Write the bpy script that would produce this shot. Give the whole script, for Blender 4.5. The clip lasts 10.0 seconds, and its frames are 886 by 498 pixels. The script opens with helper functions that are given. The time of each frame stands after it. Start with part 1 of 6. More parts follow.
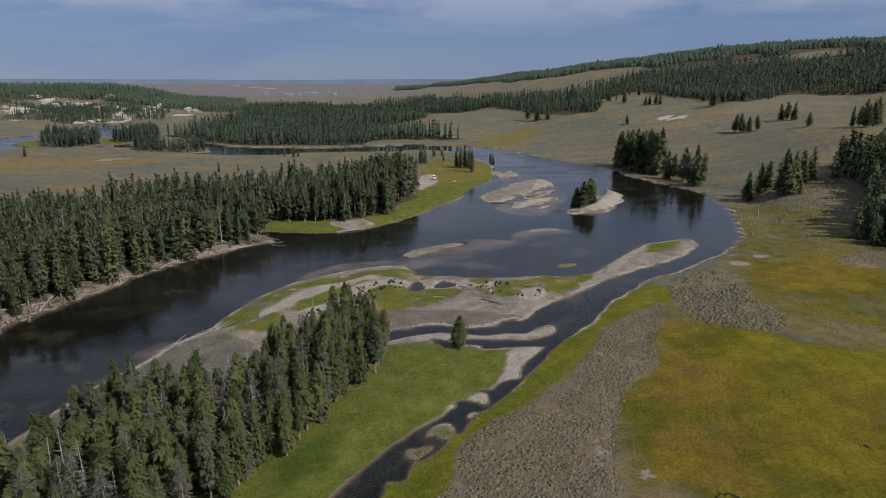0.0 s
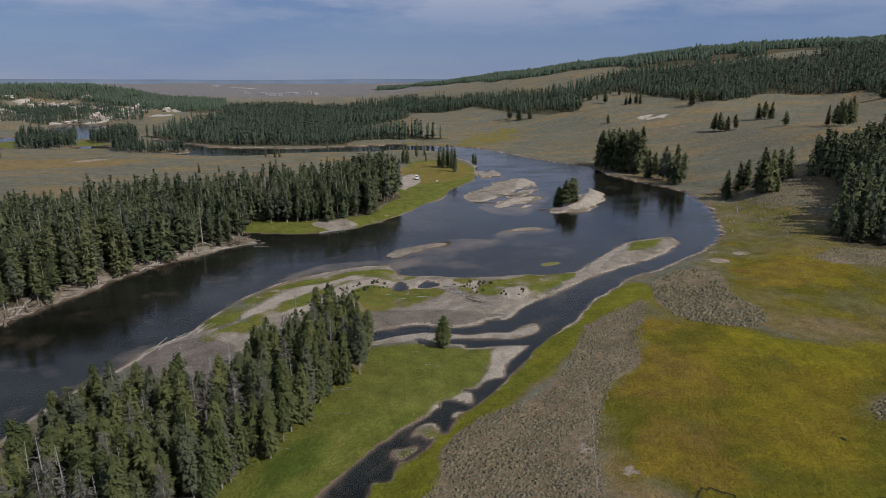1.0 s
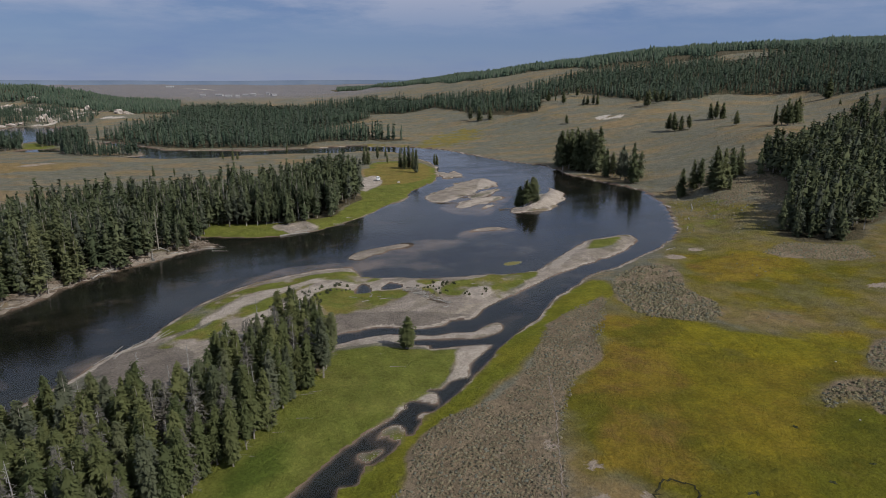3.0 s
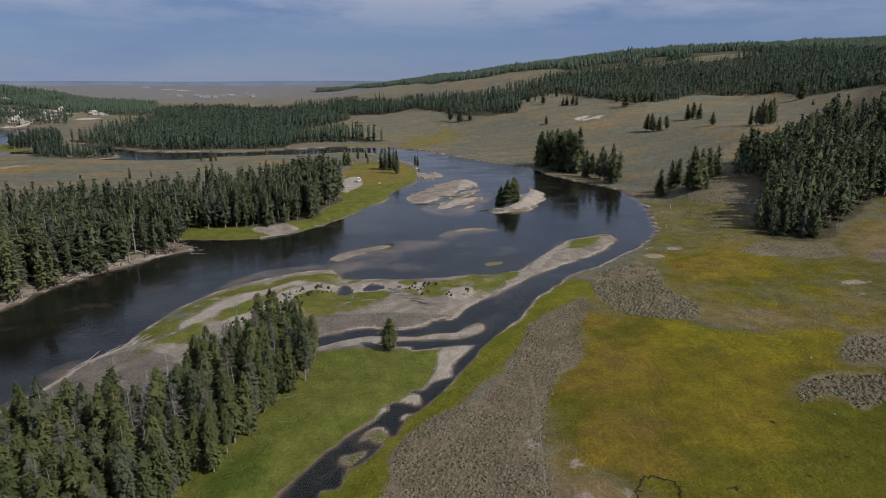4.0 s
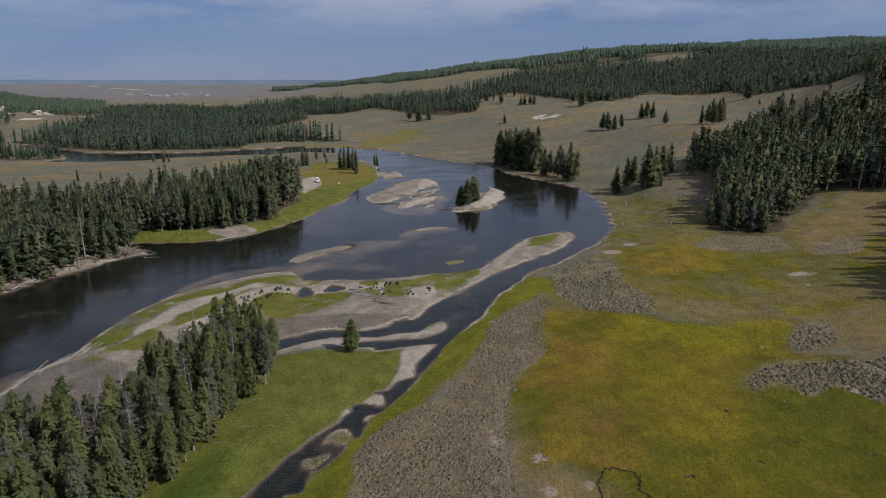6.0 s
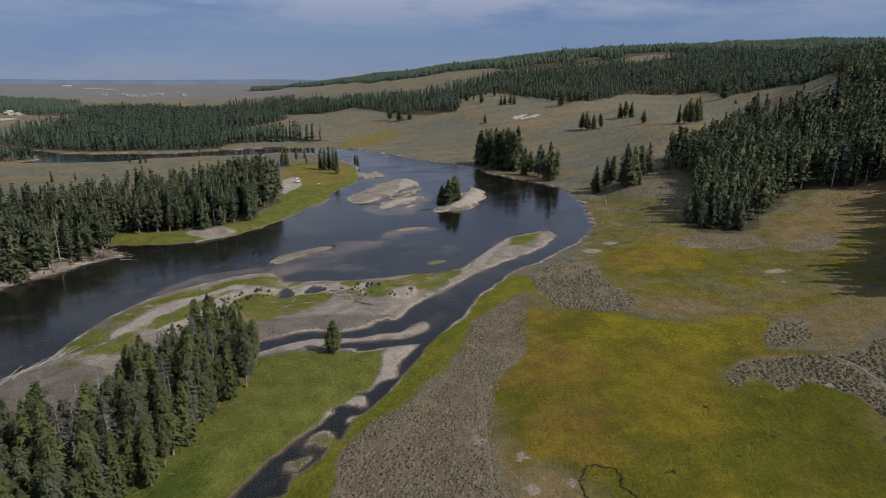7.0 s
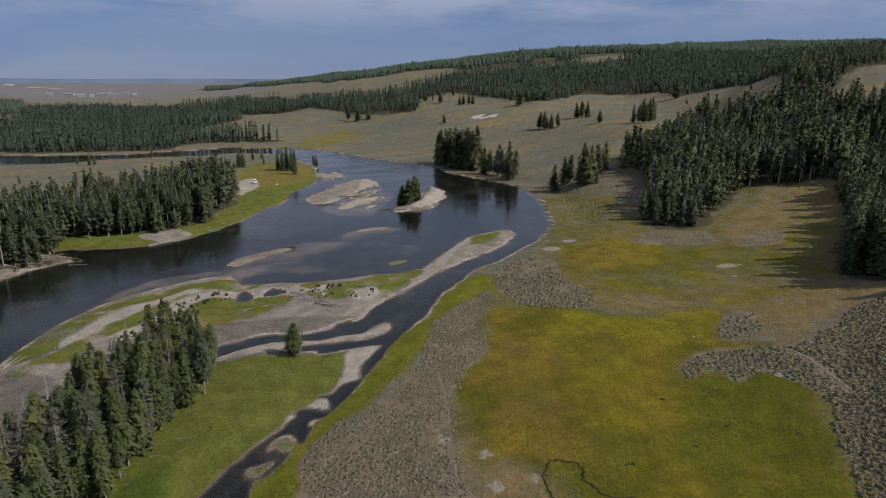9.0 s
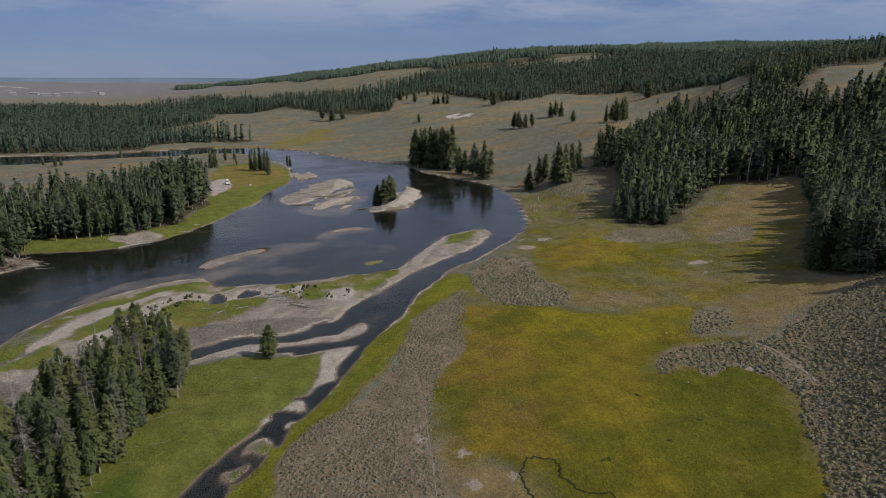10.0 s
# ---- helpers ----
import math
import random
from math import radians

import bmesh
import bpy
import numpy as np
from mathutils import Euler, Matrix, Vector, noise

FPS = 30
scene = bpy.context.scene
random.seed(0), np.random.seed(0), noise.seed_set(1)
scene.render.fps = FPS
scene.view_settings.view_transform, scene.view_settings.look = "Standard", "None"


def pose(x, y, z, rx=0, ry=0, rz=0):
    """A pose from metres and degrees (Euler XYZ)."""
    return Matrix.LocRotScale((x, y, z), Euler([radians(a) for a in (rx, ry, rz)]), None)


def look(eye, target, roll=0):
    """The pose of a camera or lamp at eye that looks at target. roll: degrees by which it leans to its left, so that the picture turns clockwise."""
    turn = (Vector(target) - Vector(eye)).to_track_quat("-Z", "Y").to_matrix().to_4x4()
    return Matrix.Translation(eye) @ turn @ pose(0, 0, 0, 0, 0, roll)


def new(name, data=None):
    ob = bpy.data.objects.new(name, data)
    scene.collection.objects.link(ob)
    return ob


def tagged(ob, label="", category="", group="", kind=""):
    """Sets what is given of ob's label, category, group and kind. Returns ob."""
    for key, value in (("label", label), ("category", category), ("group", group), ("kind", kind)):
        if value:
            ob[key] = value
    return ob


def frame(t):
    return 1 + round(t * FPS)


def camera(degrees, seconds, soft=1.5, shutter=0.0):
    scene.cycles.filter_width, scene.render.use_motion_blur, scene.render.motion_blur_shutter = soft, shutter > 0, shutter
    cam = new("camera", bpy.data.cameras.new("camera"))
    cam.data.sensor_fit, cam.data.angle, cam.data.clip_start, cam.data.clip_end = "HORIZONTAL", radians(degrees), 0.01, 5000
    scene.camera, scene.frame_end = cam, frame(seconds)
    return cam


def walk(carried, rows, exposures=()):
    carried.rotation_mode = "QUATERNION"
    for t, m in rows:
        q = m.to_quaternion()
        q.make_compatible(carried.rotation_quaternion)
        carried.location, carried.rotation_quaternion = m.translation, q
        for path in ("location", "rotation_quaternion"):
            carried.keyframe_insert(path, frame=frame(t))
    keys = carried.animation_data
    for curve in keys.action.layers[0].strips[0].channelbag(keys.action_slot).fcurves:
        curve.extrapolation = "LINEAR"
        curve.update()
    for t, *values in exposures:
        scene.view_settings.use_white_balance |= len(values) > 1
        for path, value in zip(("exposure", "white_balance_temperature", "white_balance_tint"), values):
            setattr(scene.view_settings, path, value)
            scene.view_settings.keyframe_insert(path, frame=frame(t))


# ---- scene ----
cam = camera(71.9, 10.0, soft=0.85)
EYE = 60.0  # the camera hovers and turns to the right
TURNS = [
    (0.0, 0.0, -15.6, 0.0), (0.5, -0.82, -15.61, -0.03), (1.0, -1.62, -15.62, -0.05), (1.5, -2.46, -15.62, -0.05),
    (2.0, -3.32, -15.61, -0.06), (2.5, -4.29, -15.58, -0.05), (4.0, -7.05, -15.46, 0.0), (4.5, -7.94, -15.49, 0.03),
    (5.0, -8.83, -15.49, 0.04), (5.5, -9.86, -15.51, 0.07), (7.0, -12.64, -15.53, 0.16), (7.5, -13.55, -15.52, 0.2),
    (8.0, -14.46, -15.52, 0.22), (8.5, -15.41, -15.53, 0.28), (9.0, -16.43, -15.53, 0.33), (9.5, -17.57, -15.53, 0.37),
    (10.0, -18.78, -15.56, 0.42),
]
walk(cam, [(t, pose(0, 0, EYE, 0, 0, yaw) @ pose(0, 0, 0, 90 + tilt) @ pose(0, 0, 0, 0, 0, roll)) for t, yaw, tilt, roll in TURNS],
     [(0.0, 0.0, 6250, 10), (10.0, 0.0, 6250, 10)])

# ---------- light: hazy late-summer midday ----------
SUN_AZIMUTH, SUN_HEIGHT = 121.0, 44.0
world = bpy.data.worlds.new("sky")
scene.world = world
world.use_nodes = True
wt = world.node_tree
wt.nodes.clear()
sky = wt.nodes.new("ShaderNodeTexSky")
sky.sky_type, sky.sun_disc = "NISHITA", False
sky.sun_elevation, sky.sun_rotation = radians(SUN_HEIGHT), radians(SUN_AZIMUTH)
sky.altitude, sky.air_density, sky.dust_density, sky.ozone_density = 2300, 1.3, 0.4, 3.0
where = wt.nodes.new("ShaderNodeTexCoord")
flat = wt.nodes.new("ShaderNodeMapping")
flat.inputs["Scale"].default_value = (1.0, 1.0, 5.0)
cloud = wt.nodes.new("ShaderNodeTexNoise")
cloud.inputs["Scale"].default_value, cloud.inputs["Detail"].default_value, cloud.inputs["Roughness"].default_value = 2.6, 8.0, 0.6
band = wt.nodes.new("ShaderNodeMapRange")
band.inputs["From Min"].default_value, band.inputs["From Max"].default_value = 0.48, 0.8
band.inputs["To Min"].default_value, band.inputs["To Max"].default_value = 0.72, 0.9
veil = wt.nodes.new("ShaderNodeMixRGB")
veil.inputs["Color2"].default_value = (2.35, 3.5, 6.7, 1)
high = wt.nodes.new("ShaderNodeSeparateXYZ")
rise = wt.nodes.new("ShaderNodeMapRange")
rise.inputs["From Min"].default_value, rise.inputs["From Max"].default_value = 0.055, 0.14
puff = wt.nodes.new("ShaderNodeTexNoise")
puff.inputs["Scale"].default_value, puff.inputs["Detail"].default_value, puff.inputs["Roughness"].default_value = 4.5, 9.0, 0.62
lump = wt.nodes.new("ShaderNodeMapRange")
lump.inputs["From Min"].default_value, lump.inputs["From Max"].default_value = 0.4, 0.62
both = wt.nodes.new("ShaderNodeMath")
both.operation = "MULTIPLY"
bank = wt.nodes.new("ShaderNodeMixRGB")
bank.inputs["Color2"].default_value = (6.6, 7.0, 8.6, 1)
zenith = wt.nodes.new("ShaderNodeMapRange")
zenith.inputs["From Min"].default_value, zenith.inputs["From Max"].default_value, zenith.inputs["To Max"].default_value = 0.1, 0.45, 0.75
overhead = wt.nodes.new("ShaderNodeMixRGB")
overhead.inputs["Color2"].default_value = (5.5, 6.3, 7.9, 1)
glow = wt.nodes.new("ShaderNodeBackground")
glow.inputs["Strength"].default_value = 0.06
wout = wt.nodes.new("ShaderNodeOutputWorld")
for a, b in ((where.outputs["Generated"], flat.inputs["Vector"]), (flat.outputs["Vector"], cloud.inputs["Vector"]),
             (cloud.outputs["Fac"], band.inputs["Value"]), (band.outputs["Result"], veil.inputs["Fac"]),
             (sky.outputs["Color"], veil.inputs["Color1"]), (veil.outputs["Color"], bank.inputs["Color1"]),
             (where.outputs["Generated"], high.inputs["Vector"]), (high.outputs["Z"], rise.inputs["Value"]),
             (flat.outputs["Vector"], puff.inputs["Vector"]), (puff.outputs["Fac"], lump.inputs["Value"]),
             (rise.outputs["Result"], both.inputs[0]), (lump.outputs["Result"], both.inputs[1]),
             (both.outputs["Value"], bank.inputs["Fac"]), (bank.outputs["Color"], overhead.inputs["Color1"]),
             (high.outputs["Z"], zenith.inputs["Value"]), (zenith.outputs["Result"], overhead.inputs["Fac"]), (overhead.outputs["Color"], glow.inputs["Color"]),
             (glow.outputs["Background"], wout.inputs["Surface"])):
    wt.links.new(a, b)
lamp = bpy.data.lights.new("sun", "SUN")
lamp.energy, lamp.angle, lamp.color = 3.75, radians(0.7), (1.0, 0.935, 0.83)
sun = new("sun", lamp)
az, el = radians(SUN_AZIMUTH), radians(SUN_HEIGHT)
sun.matrix_world = look((0, 0, 0), (-math.sin(az) * math.cos(el), -math.cos(az) * math.cos(el), -math.sin(el)))

# ---------- materials ----------
def material(name, rough=0.9, gloss=0.3):
    m = bpy.data.materials.new(name)
    m.use_nodes = True
    b = m.node_tree.nodes["Principled BSDF"]
    b.inputs["Roughness"].default_value = rough
    b.inputs["Specular IOR Level"].default_value = gloss
    return m, m.node_tree, b


class Wire:
    """Short hand for node trees."""

    def __init__(self, tree):
        self.tree = tree
        self.spot = None

    def node(self, kind, **values):
        n = self.tree.nodes.new(kind)
        for key, value in values.items():
            n.inputs[key.replace("_", " ")].default_value = value
        return n

    def link(self, a, b):
        self.tree.links.new(a, b)

    def position(self):
        if self.spot is None:
            self.spot = self.node("ShaderNodeNewGeometry").outputs["Position"]
        return self.spot

    def noise(self, scale, detail=4.0, rough=0.55, stretch=None, lo=0.35, hi=0.65):
        n = self.node("ShaderNodeTexNoise", Scale=scale, Detail=detail, Roughness=rough)
        vec = self.position()
        if stretch:
            mp = self.node("ShaderNodeMapping", Scale=stretch)
            self.link(vec, mp.inputs["Vector"])
            vec = mp.outputs["Vector"]
        self.link(vec, n.inputs["Vector"])
        r = self.node("ShaderNodeMapRange", From_Min=lo, From_Max=hi)
        self.link(n.outputs["Fac"], r.inputs["Value"])
        return r.outputs["Result"]

    def streaks(self, scale, turn, long, lo, hi):
        """Noise drawn out along a direction, turn degrees from +x."""
        mp = self.node("ShaderNodeMapping", Rotation=(0, 0, radians(turn)), Scale=(long, 1.0, 1.0))
        mp.vector_type = "TEXTURE"
        self.link(self.position(), mp.inputs["Vector"])
        n = self.node("ShaderNodeTexNoise", Scale=scale, Detail=5.0, Roughness=0.62)
        self.link(mp.outputs["Vector"], n.inputs["Vector"])
        r = self.node("ShaderNodeMapRange", From_Min=lo, From_Max=hi)
        self.link(n.outputs["Fac"], r.inputs["Value"])
        return r.outputs["Result"]

    def mix(self, fac, a, b, blend="MIX"):
        n = self.node("ShaderNodeMixRGB")
        n.blend_type = blend
        for value, socket in ((fac, n.inputs["Fac"]), (a, n.inputs["Color1"]), (b, n.inputs["Color2"])):
            if hasattr(value, "is_output"):
                self.link(value, socket)
            else:
                socket.default_value = (*value, 1) if isinstance(value, tuple) else value
        return n.outputs["Color"]

    def maths(self, kind, a, b=0.0):
        n = self.node("ShaderNodeMath")
        n.operation = kind
        n.use_clamp = kind in ("ADD", "SUBTRACT", "MULTIPLY")
        for value, socket in ((a, n.inputs[0]), (b, n.inputs[1])):
            if hasattr(value, "is_output"):
                self.link(value, socket)
            else:
                socket.default_value = value
        return n.outputs[0]

    def edge(self, mask, fine, amount=0.5, lo=0.35, hi=0.65):
        """A mask with a ragged edge: mask + amount * (fine - 0.5), then steepened."""
        s = self.maths("MULTIPLY_ADD", fine, amount)
        s.node.use_clamp = False
        self.link(mask, s.node.inputs[2])
        r = self.node("ShaderNodeMapRange", From_Min=lo + amount / 2, From_Max=hi + amount / 2)
        self.link(s, r.inputs["Value"])
        return r.outputs["Result"]

    def attribute(self, name):
        a = self.node("ShaderNodeAttribute")
        a.attribute_name = name
        sep = self.node("ShaderNodeSeparateColor")
        self.link(a.outputs["Color"], sep.inputs["Color"])
        return sep.outputs["Red"], sep.outputs["Green"], sep.outputs["Blue"], a.outputs["Alpha"]

    def bump(self, height, strength, distance, bsdf):
        n = self.node("ShaderNodeBump", Strength=strength, Distance=distance)
        self.link(height, n.inputs["Height"])
        self.link(n.outputs["Normal"], bsdf.inputs["Normal"])


FLOW_TURN = 46.0  # lie of the bars along the river


def ground_material():
    m, tree, bsdf = material("valley_ground", 0.97, 0.06)
    w = Wire(tree)
    green, marsh, gravel, sage = w.attribute("cover")
    hazed_steppe, gold, fresh, _ = w.attribute("hazed_steppe")
    wood, bed, white, trail = w.attribute("cover_more")
    wet_bar, rust, pale, lush = w.attribute("cover_third")
    broad, mid, fine = w.noise(0.012, 5, 0.6), w.noise(0.09, 5, 0.6), w.noise(0.9, 5, 0.65)
    grain, streak = w.noise(2.6, 5, 0.75, None, 0.38, 0.62), w.noise(0.03, 6, 0.62, (1.0, 2.6, 1.0))
    patch = w.noise(0.035, 5, 0.6, None, 0.42, 0.58)
    # dry grass with grey-green sage flecks
    dry = w.mix(broad, (0.132, 0.132, 0.106), (0.172, 0.15, 0.104))
    dry = w.mix(streak, dry, (0.118, 0.121, 0.097))
    dry = w.mix(w.maths("MULTIPLY", w.noise(0.018, 5, 0.6, (1, 2.2, 1), 0.48, 0.62), 0.75), dry, (0.23, 0.155, 0.075))
    vor = w.node("ShaderNodeTexVoronoi", Scale=0.42)
    w.link(w.position(), vor.inputs["Vector"])
    fleck = w.node("ShaderNodeMapRange", From_Min=0.5, From_Max=0.28)
    w.link(vor.outputs["Distance"], fleck.inputs["Value"])
    flecks = w.maths("MULTIPLY", fleck.outputs["Result"], w.noise(0.02, 4, 0.6, None, 0.38, 0.6))
    dry = w.mix(w.maths("MULTIPLY", flecks, 0.7), dry, (0.1, 0.1, 0.078))
    dry = w.mix(w.maths("MULTIPLY", w.edge(rust, mid, 0.8, 0.3, 0.9), 0.8), dry, w.mix(fine, (0.235, 0.155, 0.06), (0.18, 0.125, 0.05)))
    dry = w.mix(w.maths("MULTIPLY", fine, 0.3), dry, (0.13, 0.105, 0.06))
    # far plain: mauve-grey tone with distance haze put into the colour
    dry = w.mix(w.maths("MULTIPLY", hazed_steppe, 0.85), dry, w.mix(streak, (0.165, 0.15, 0.155), (0.118, 0.118, 0.138)))
    # marsh: yellow-green sedge with orange and dark green patches
    tuft = w.noise(0.5, 6, 0.75, None, 0.38, 0.66)
    mar = w.mix(w.noise(0.028, 6, 0.62, None, 0.4, 0.6), (0.12, 0.104, 0.012), (0.172, 0.136, 0.012))
    mar = w.mix(w.maths("MULTIPLY", patch, 0.75), mar, (0.088, 0.085, 0.011))
    mar = w.mix(w.maths("MULTIPLY", w.noise(0.05, 6, 0.68, None, 0.5, 0.66), 0.7), mar, (0.2, 0.13, 0.02))
    mar = w.mix(w.maths("MULTIPLY", w.noise(0.022, 5, 0.66, (1.0, 1.7, 1.0), 0.54, 0.66), 0.7), mar, (0.225, 0.172, 0.014))
    mar = w.mix(w.maths("MULTIPLY", w.edge(rust, mid, 0.8, 0.25, 0.85), 0.7), mar, w.mix(w.noise(0.14, 5, 0.65, None, 0.46, 0.64), (0.225, 0.148, 0.022), (0.175, 0.095, 0.032)))
    mar = w.mix(w.maths("MULTIPLY", w.edge(lush, mid, 0.8, 0.3, 0.9), 0.75), mar, w.mix(patch, (0.096, 0.1, 0.01), (0.07, 0.079, 0.01)))
    mar = w.mix(w.maths("MULTIPLY", w.edge(gold, mid, 0.9, 0.3, 0.9), 0.8), mar, w.mix(patch, (0.245, 0.19, 0.012), (0.19, 0.162, 0.012)))
    mar = w.mix(w.maths("MULTIPLY", w.edge(fresh, mid, 0.5), 0.95), mar, w.mix(patch, (0.13, 0.14, 0.016), (0.172, 0.158, 0.018)))
    mar = w.mix(w.maths("MULTIPLY", w.noise(0.12, 5, 0.7, (1.0, 0.35, 1.0), 0.6, 0.75), 0.25), mar, (0.06, 0.065, 0.014))
    mar = w.mix(w.maths("MULTIPLY", tuft, 0.2), mar, (0.06, 0.062, 0.012))
    mar = w.mix(w.maths("MULTIPLY", fine, 0.35), mar, (0.06, 0.062, 0.012))
    # green meadow
    gre = w.mix(mid, (0.112, 0.124, 0.024), (0.138, 0.142, 0.032))
    gre = w.mix(w.maths("MULTIPLY", w.noise(0.06, 5, 0.6, None, 0.52, 0.72), 0.45), gre, (0.15, 0.132, 0.04))
    gre = w.mix(w.maths("MULTIPLY", w.noise(0.25, 5, 0.65, None, 0.45, 0.65), 0.3), gre, (0.052, 0.07, 0.014))
    gre = w.mix(w.maths("MULTIPLY", w.edge(rust, mid, 0.8, 0.3, 0.9), 0.75), gre, (0.19, 0.134, 0.04))
    gre = w.mix(w.maths("MULTIPLY", w.edge(lush, mid, 0.6, 0.3, 0.8), 0.7), gre, (0.05, 0.078, 0.012))
    gre = w.mix(w.maths("MULTIPLY", fine, 0.16), gre, (0.05, 0.065, 0.012))
    # sage ground: bare grey-brown soil
    sag = w.mix(mid, (0.16, 0.121, 0.079), (0.215, 0.163, 0.108))
    sag = w.mix(w.maths("MULTIPLY", w.noise(0.2, 5, 0.65, None, 0.5, 0.64), 0.6), sag, (0.235, 0.188, 0.136))
    sag = w.mix(w.maths("MULTIPLY", fine, 0.55), sag, (0.09, 0.076, 0.05))
    # gravel and sand
    gra = w.mix(mid, (0.215, 0.182, 0.155), (0.3, 0.255, 0.215))
    gra = w.mix(w.maths("MULTIPLY", grain, 0.28), gra, (0.15, 0.125, 0.105))
    gra = w.mix(w.maths("MULTIPLY", w.noise(0.16, 6, 0.65, (1, 1.6, 1), 0.46, 0.62), 0.35), gra, (0.14, 0.122, 0.075))
    gra = w.mix(w.maths("MULTIPLY", w.streaks(0.22, FLOW_TURN, 7.0, 0.5, 0.66), 0.4), gra, (0.13, 0.115, 0.07))
    gra = w.mix(w.maths("MULTIPLY", w.streaks(0.3, FLOW_TURN, 6.0, 0.54, 0.68), 0.6), gra, (0.33, 0.28, 0.22))
    gra = w.mix(w.maths("MULTIPLY", w.edge(wet_bar, mid, 0.5), 0.85), gra, w.mix(grain, (0.165, 0.14, 0.118), (0.115, 0.098, 0.084)))
    gra = w.mix(w.edge(pale, fine, 0.6), gra, w.mix(grain, (0.36, 0.312, 0.264), (0.285, 0.242, 0.2)))
    flo = w.mix(fine, (0.05, 0.046, 0.028), (0.1, 0.082, 0.05))
    turf = w.mix(patch, (0.15, 0.118, 0.05), (0.118, 0.106, 0.044))  # olive-brown turf round the marsh
    dry = w.mix(w.maths("MULTIPLY", w.edge(marsh, mid, 0.3, 0.02, 0.3), 0.85), dry, turf)
    col = w.mix(w.edge(marsh, mid, 0.6, 0.22, 0.78), dry, mar)
    col = w.mix(w.edge(sage, mid, 0.6), col, sag)
    col = w.mix(w.edge(green, mid, 0.5), col, gre)
    col = w.mix(w.edge(gravel, mid, 0.7), col, gra)
    col = w.mix(w.edge(wood, mid, 0.5), col, flo)
    col = w.mix(w.edge(white, tuft, 0.7, 0.4, 0.6), col, w.mix(fine, (0.5, 0.46, 0.41), (0.3, 0.25, 0.2)))
    col = w.mix(w.edge(trail, fine, 0.6), col, (0.27, 0.22, 0.175))
    # river bed: pale gravel shallows; dark weed and silt, deep water's dimming painted in
    shal = w.mix(mid, (0.21, 0.148, 0.112), (0.125, 0.094, 0.07))
    deep = w.mix(w.streaks(0.035, 20.0, 3.0, 0.42, 0.6), (0.0066, 0.007, 0.006), w.mix(mid, (0.0156, 0.0172, 0.0148), (0.024, 0.024, 0.019)))
    deep = w.mix(w.maths("MULTIPLY", w.streaks(0.12, 24.0, 4.0, 0.52, 0.66), 0.7), deep, (0.027, 0.023, 0.019))
    bedc = w.mix(w.edge(bed, mid, 0.5, 0.1, 0.9), shal, deep)
    wet = w.node("ShaderNodeMapRange", From_Min=0.02, From_Max=0.06)
    w.link(bed, wet.inputs["Value"])
    speck = w.node("ShaderNodeMapRange", To_Min=0.84, To_Max=1.3)
    w.link(w.noise(1.7, 6, 0.8, None, 0.36, 0.64), speck.inputs["Value"])
    speck_more = w.node("ShaderNodeMapRange", To_Min=0.9, To_Max=1.28)
    w.link(w.noise(0.22, 5, 0.7, None, 0.36, 0.64), speck_more.inputs["Value"])
    col = w.mix(1.0, col, speck.outputs["Result"], "MULTIPLY")
    col = w.mix(1.0, col, speck_more.outputs["Result"], "MULTIPLY")
    col = w.mix(wet.outputs["Result"], col, bedc)
    w.link(col, bsdf.inputs["Base Color"])
    w.bump(w.maths("ADD", w.maths("MULTIPLY", fine, 0.7), w.maths("MULTIPLY", grain, 0.3)), 0.8, 0.6, bsdf)
    return m


def water_material():
    m, tree, bsdf = material("river_water", 0.06, 0.5)
    w = Wire(tree)
    bsdf.inputs["Transmission Weight"].default_value = 1.0
    bsdf.inputs["IOR"].default_value = 1.33
    bsdf.inputs["Base Color"].default_value = (0.42, 0.47, 0.43, 1)
    calm = w.noise(0.03, 6, 0.65, (1.0, 2.2, 1.0), 0.42, 0.62)
    rough = w.node("ShaderNodeMapRange", To_Min=0.09, To_Max=0.22)
    w.link(calm, rough.inputs["Value"])
    w.link(rough.outputs["Result"], bsdf.inputs["Roughness"])
    n = w.noise(0.8, 5, 0.6, None, 0.0, 1.0)
    w.bump(n, 0.1, 0.2, bsdf)
    return m


def needle_material(name, dark, light, soft=0.3):
    m, tree, bsdf = material(name, 0.85, 0.08)
    w = Wire(tree)
    tint = w.node("ShaderNodeAttribute")
    tint.attribute_name = "tint"
    one = w.node("ShaderNodeObjectInfo").outputs["Random"]
    isle = w.node("ShaderNodeNewGeometry").outputs["Random Per Island"]
    s = w.maths("FRACT", w.maths("ADD", tint.outputs["Fac"], w.maths("MULTIPLY", one, 0.97)))
    s.node.inputs[0].links[0].from_node.use_clamp = False
    col = w.mix(s, dark, light)
    odd = w.maths("FRACT", w.maths("MULTIPLY", s, 7.31))
    odd.node.inputs[0].links[0].from_node.use_clamp = False
    grey = w.node("ShaderNodeMapRange", From_Min=0.74, From_Max=1.0, To_Max=0.7)
    w.link(odd, grey.inputs["Value"])
    mean = sum(light) / 3
    col = w.mix(grey.outputs["Result"], col, (mean * 0.88, mean * 0.95, mean * 0.82))
    col = w.mix(w.maths("MULTIPLY", isle, 0.14), col, tuple(c * 0.6 for c in dark))
    w.link(col, bsdf.inputs["Base Color"])
    if soft:
        thin = w.node("ShaderNodeBsdfTranslucent")
        w.link(col, thin.inputs["Color"])
        both = w.node("ShaderNodeMixShader", Fac=soft)
        w.link(bsdf.outputs["BSDF"], both.inputs[1])
        w.link(thin.outputs["BSDF"], both.inputs[2])
        w.link(both.outputs["Shader"], tree.nodes["Material Output"].inputs["Surface"])
    return m


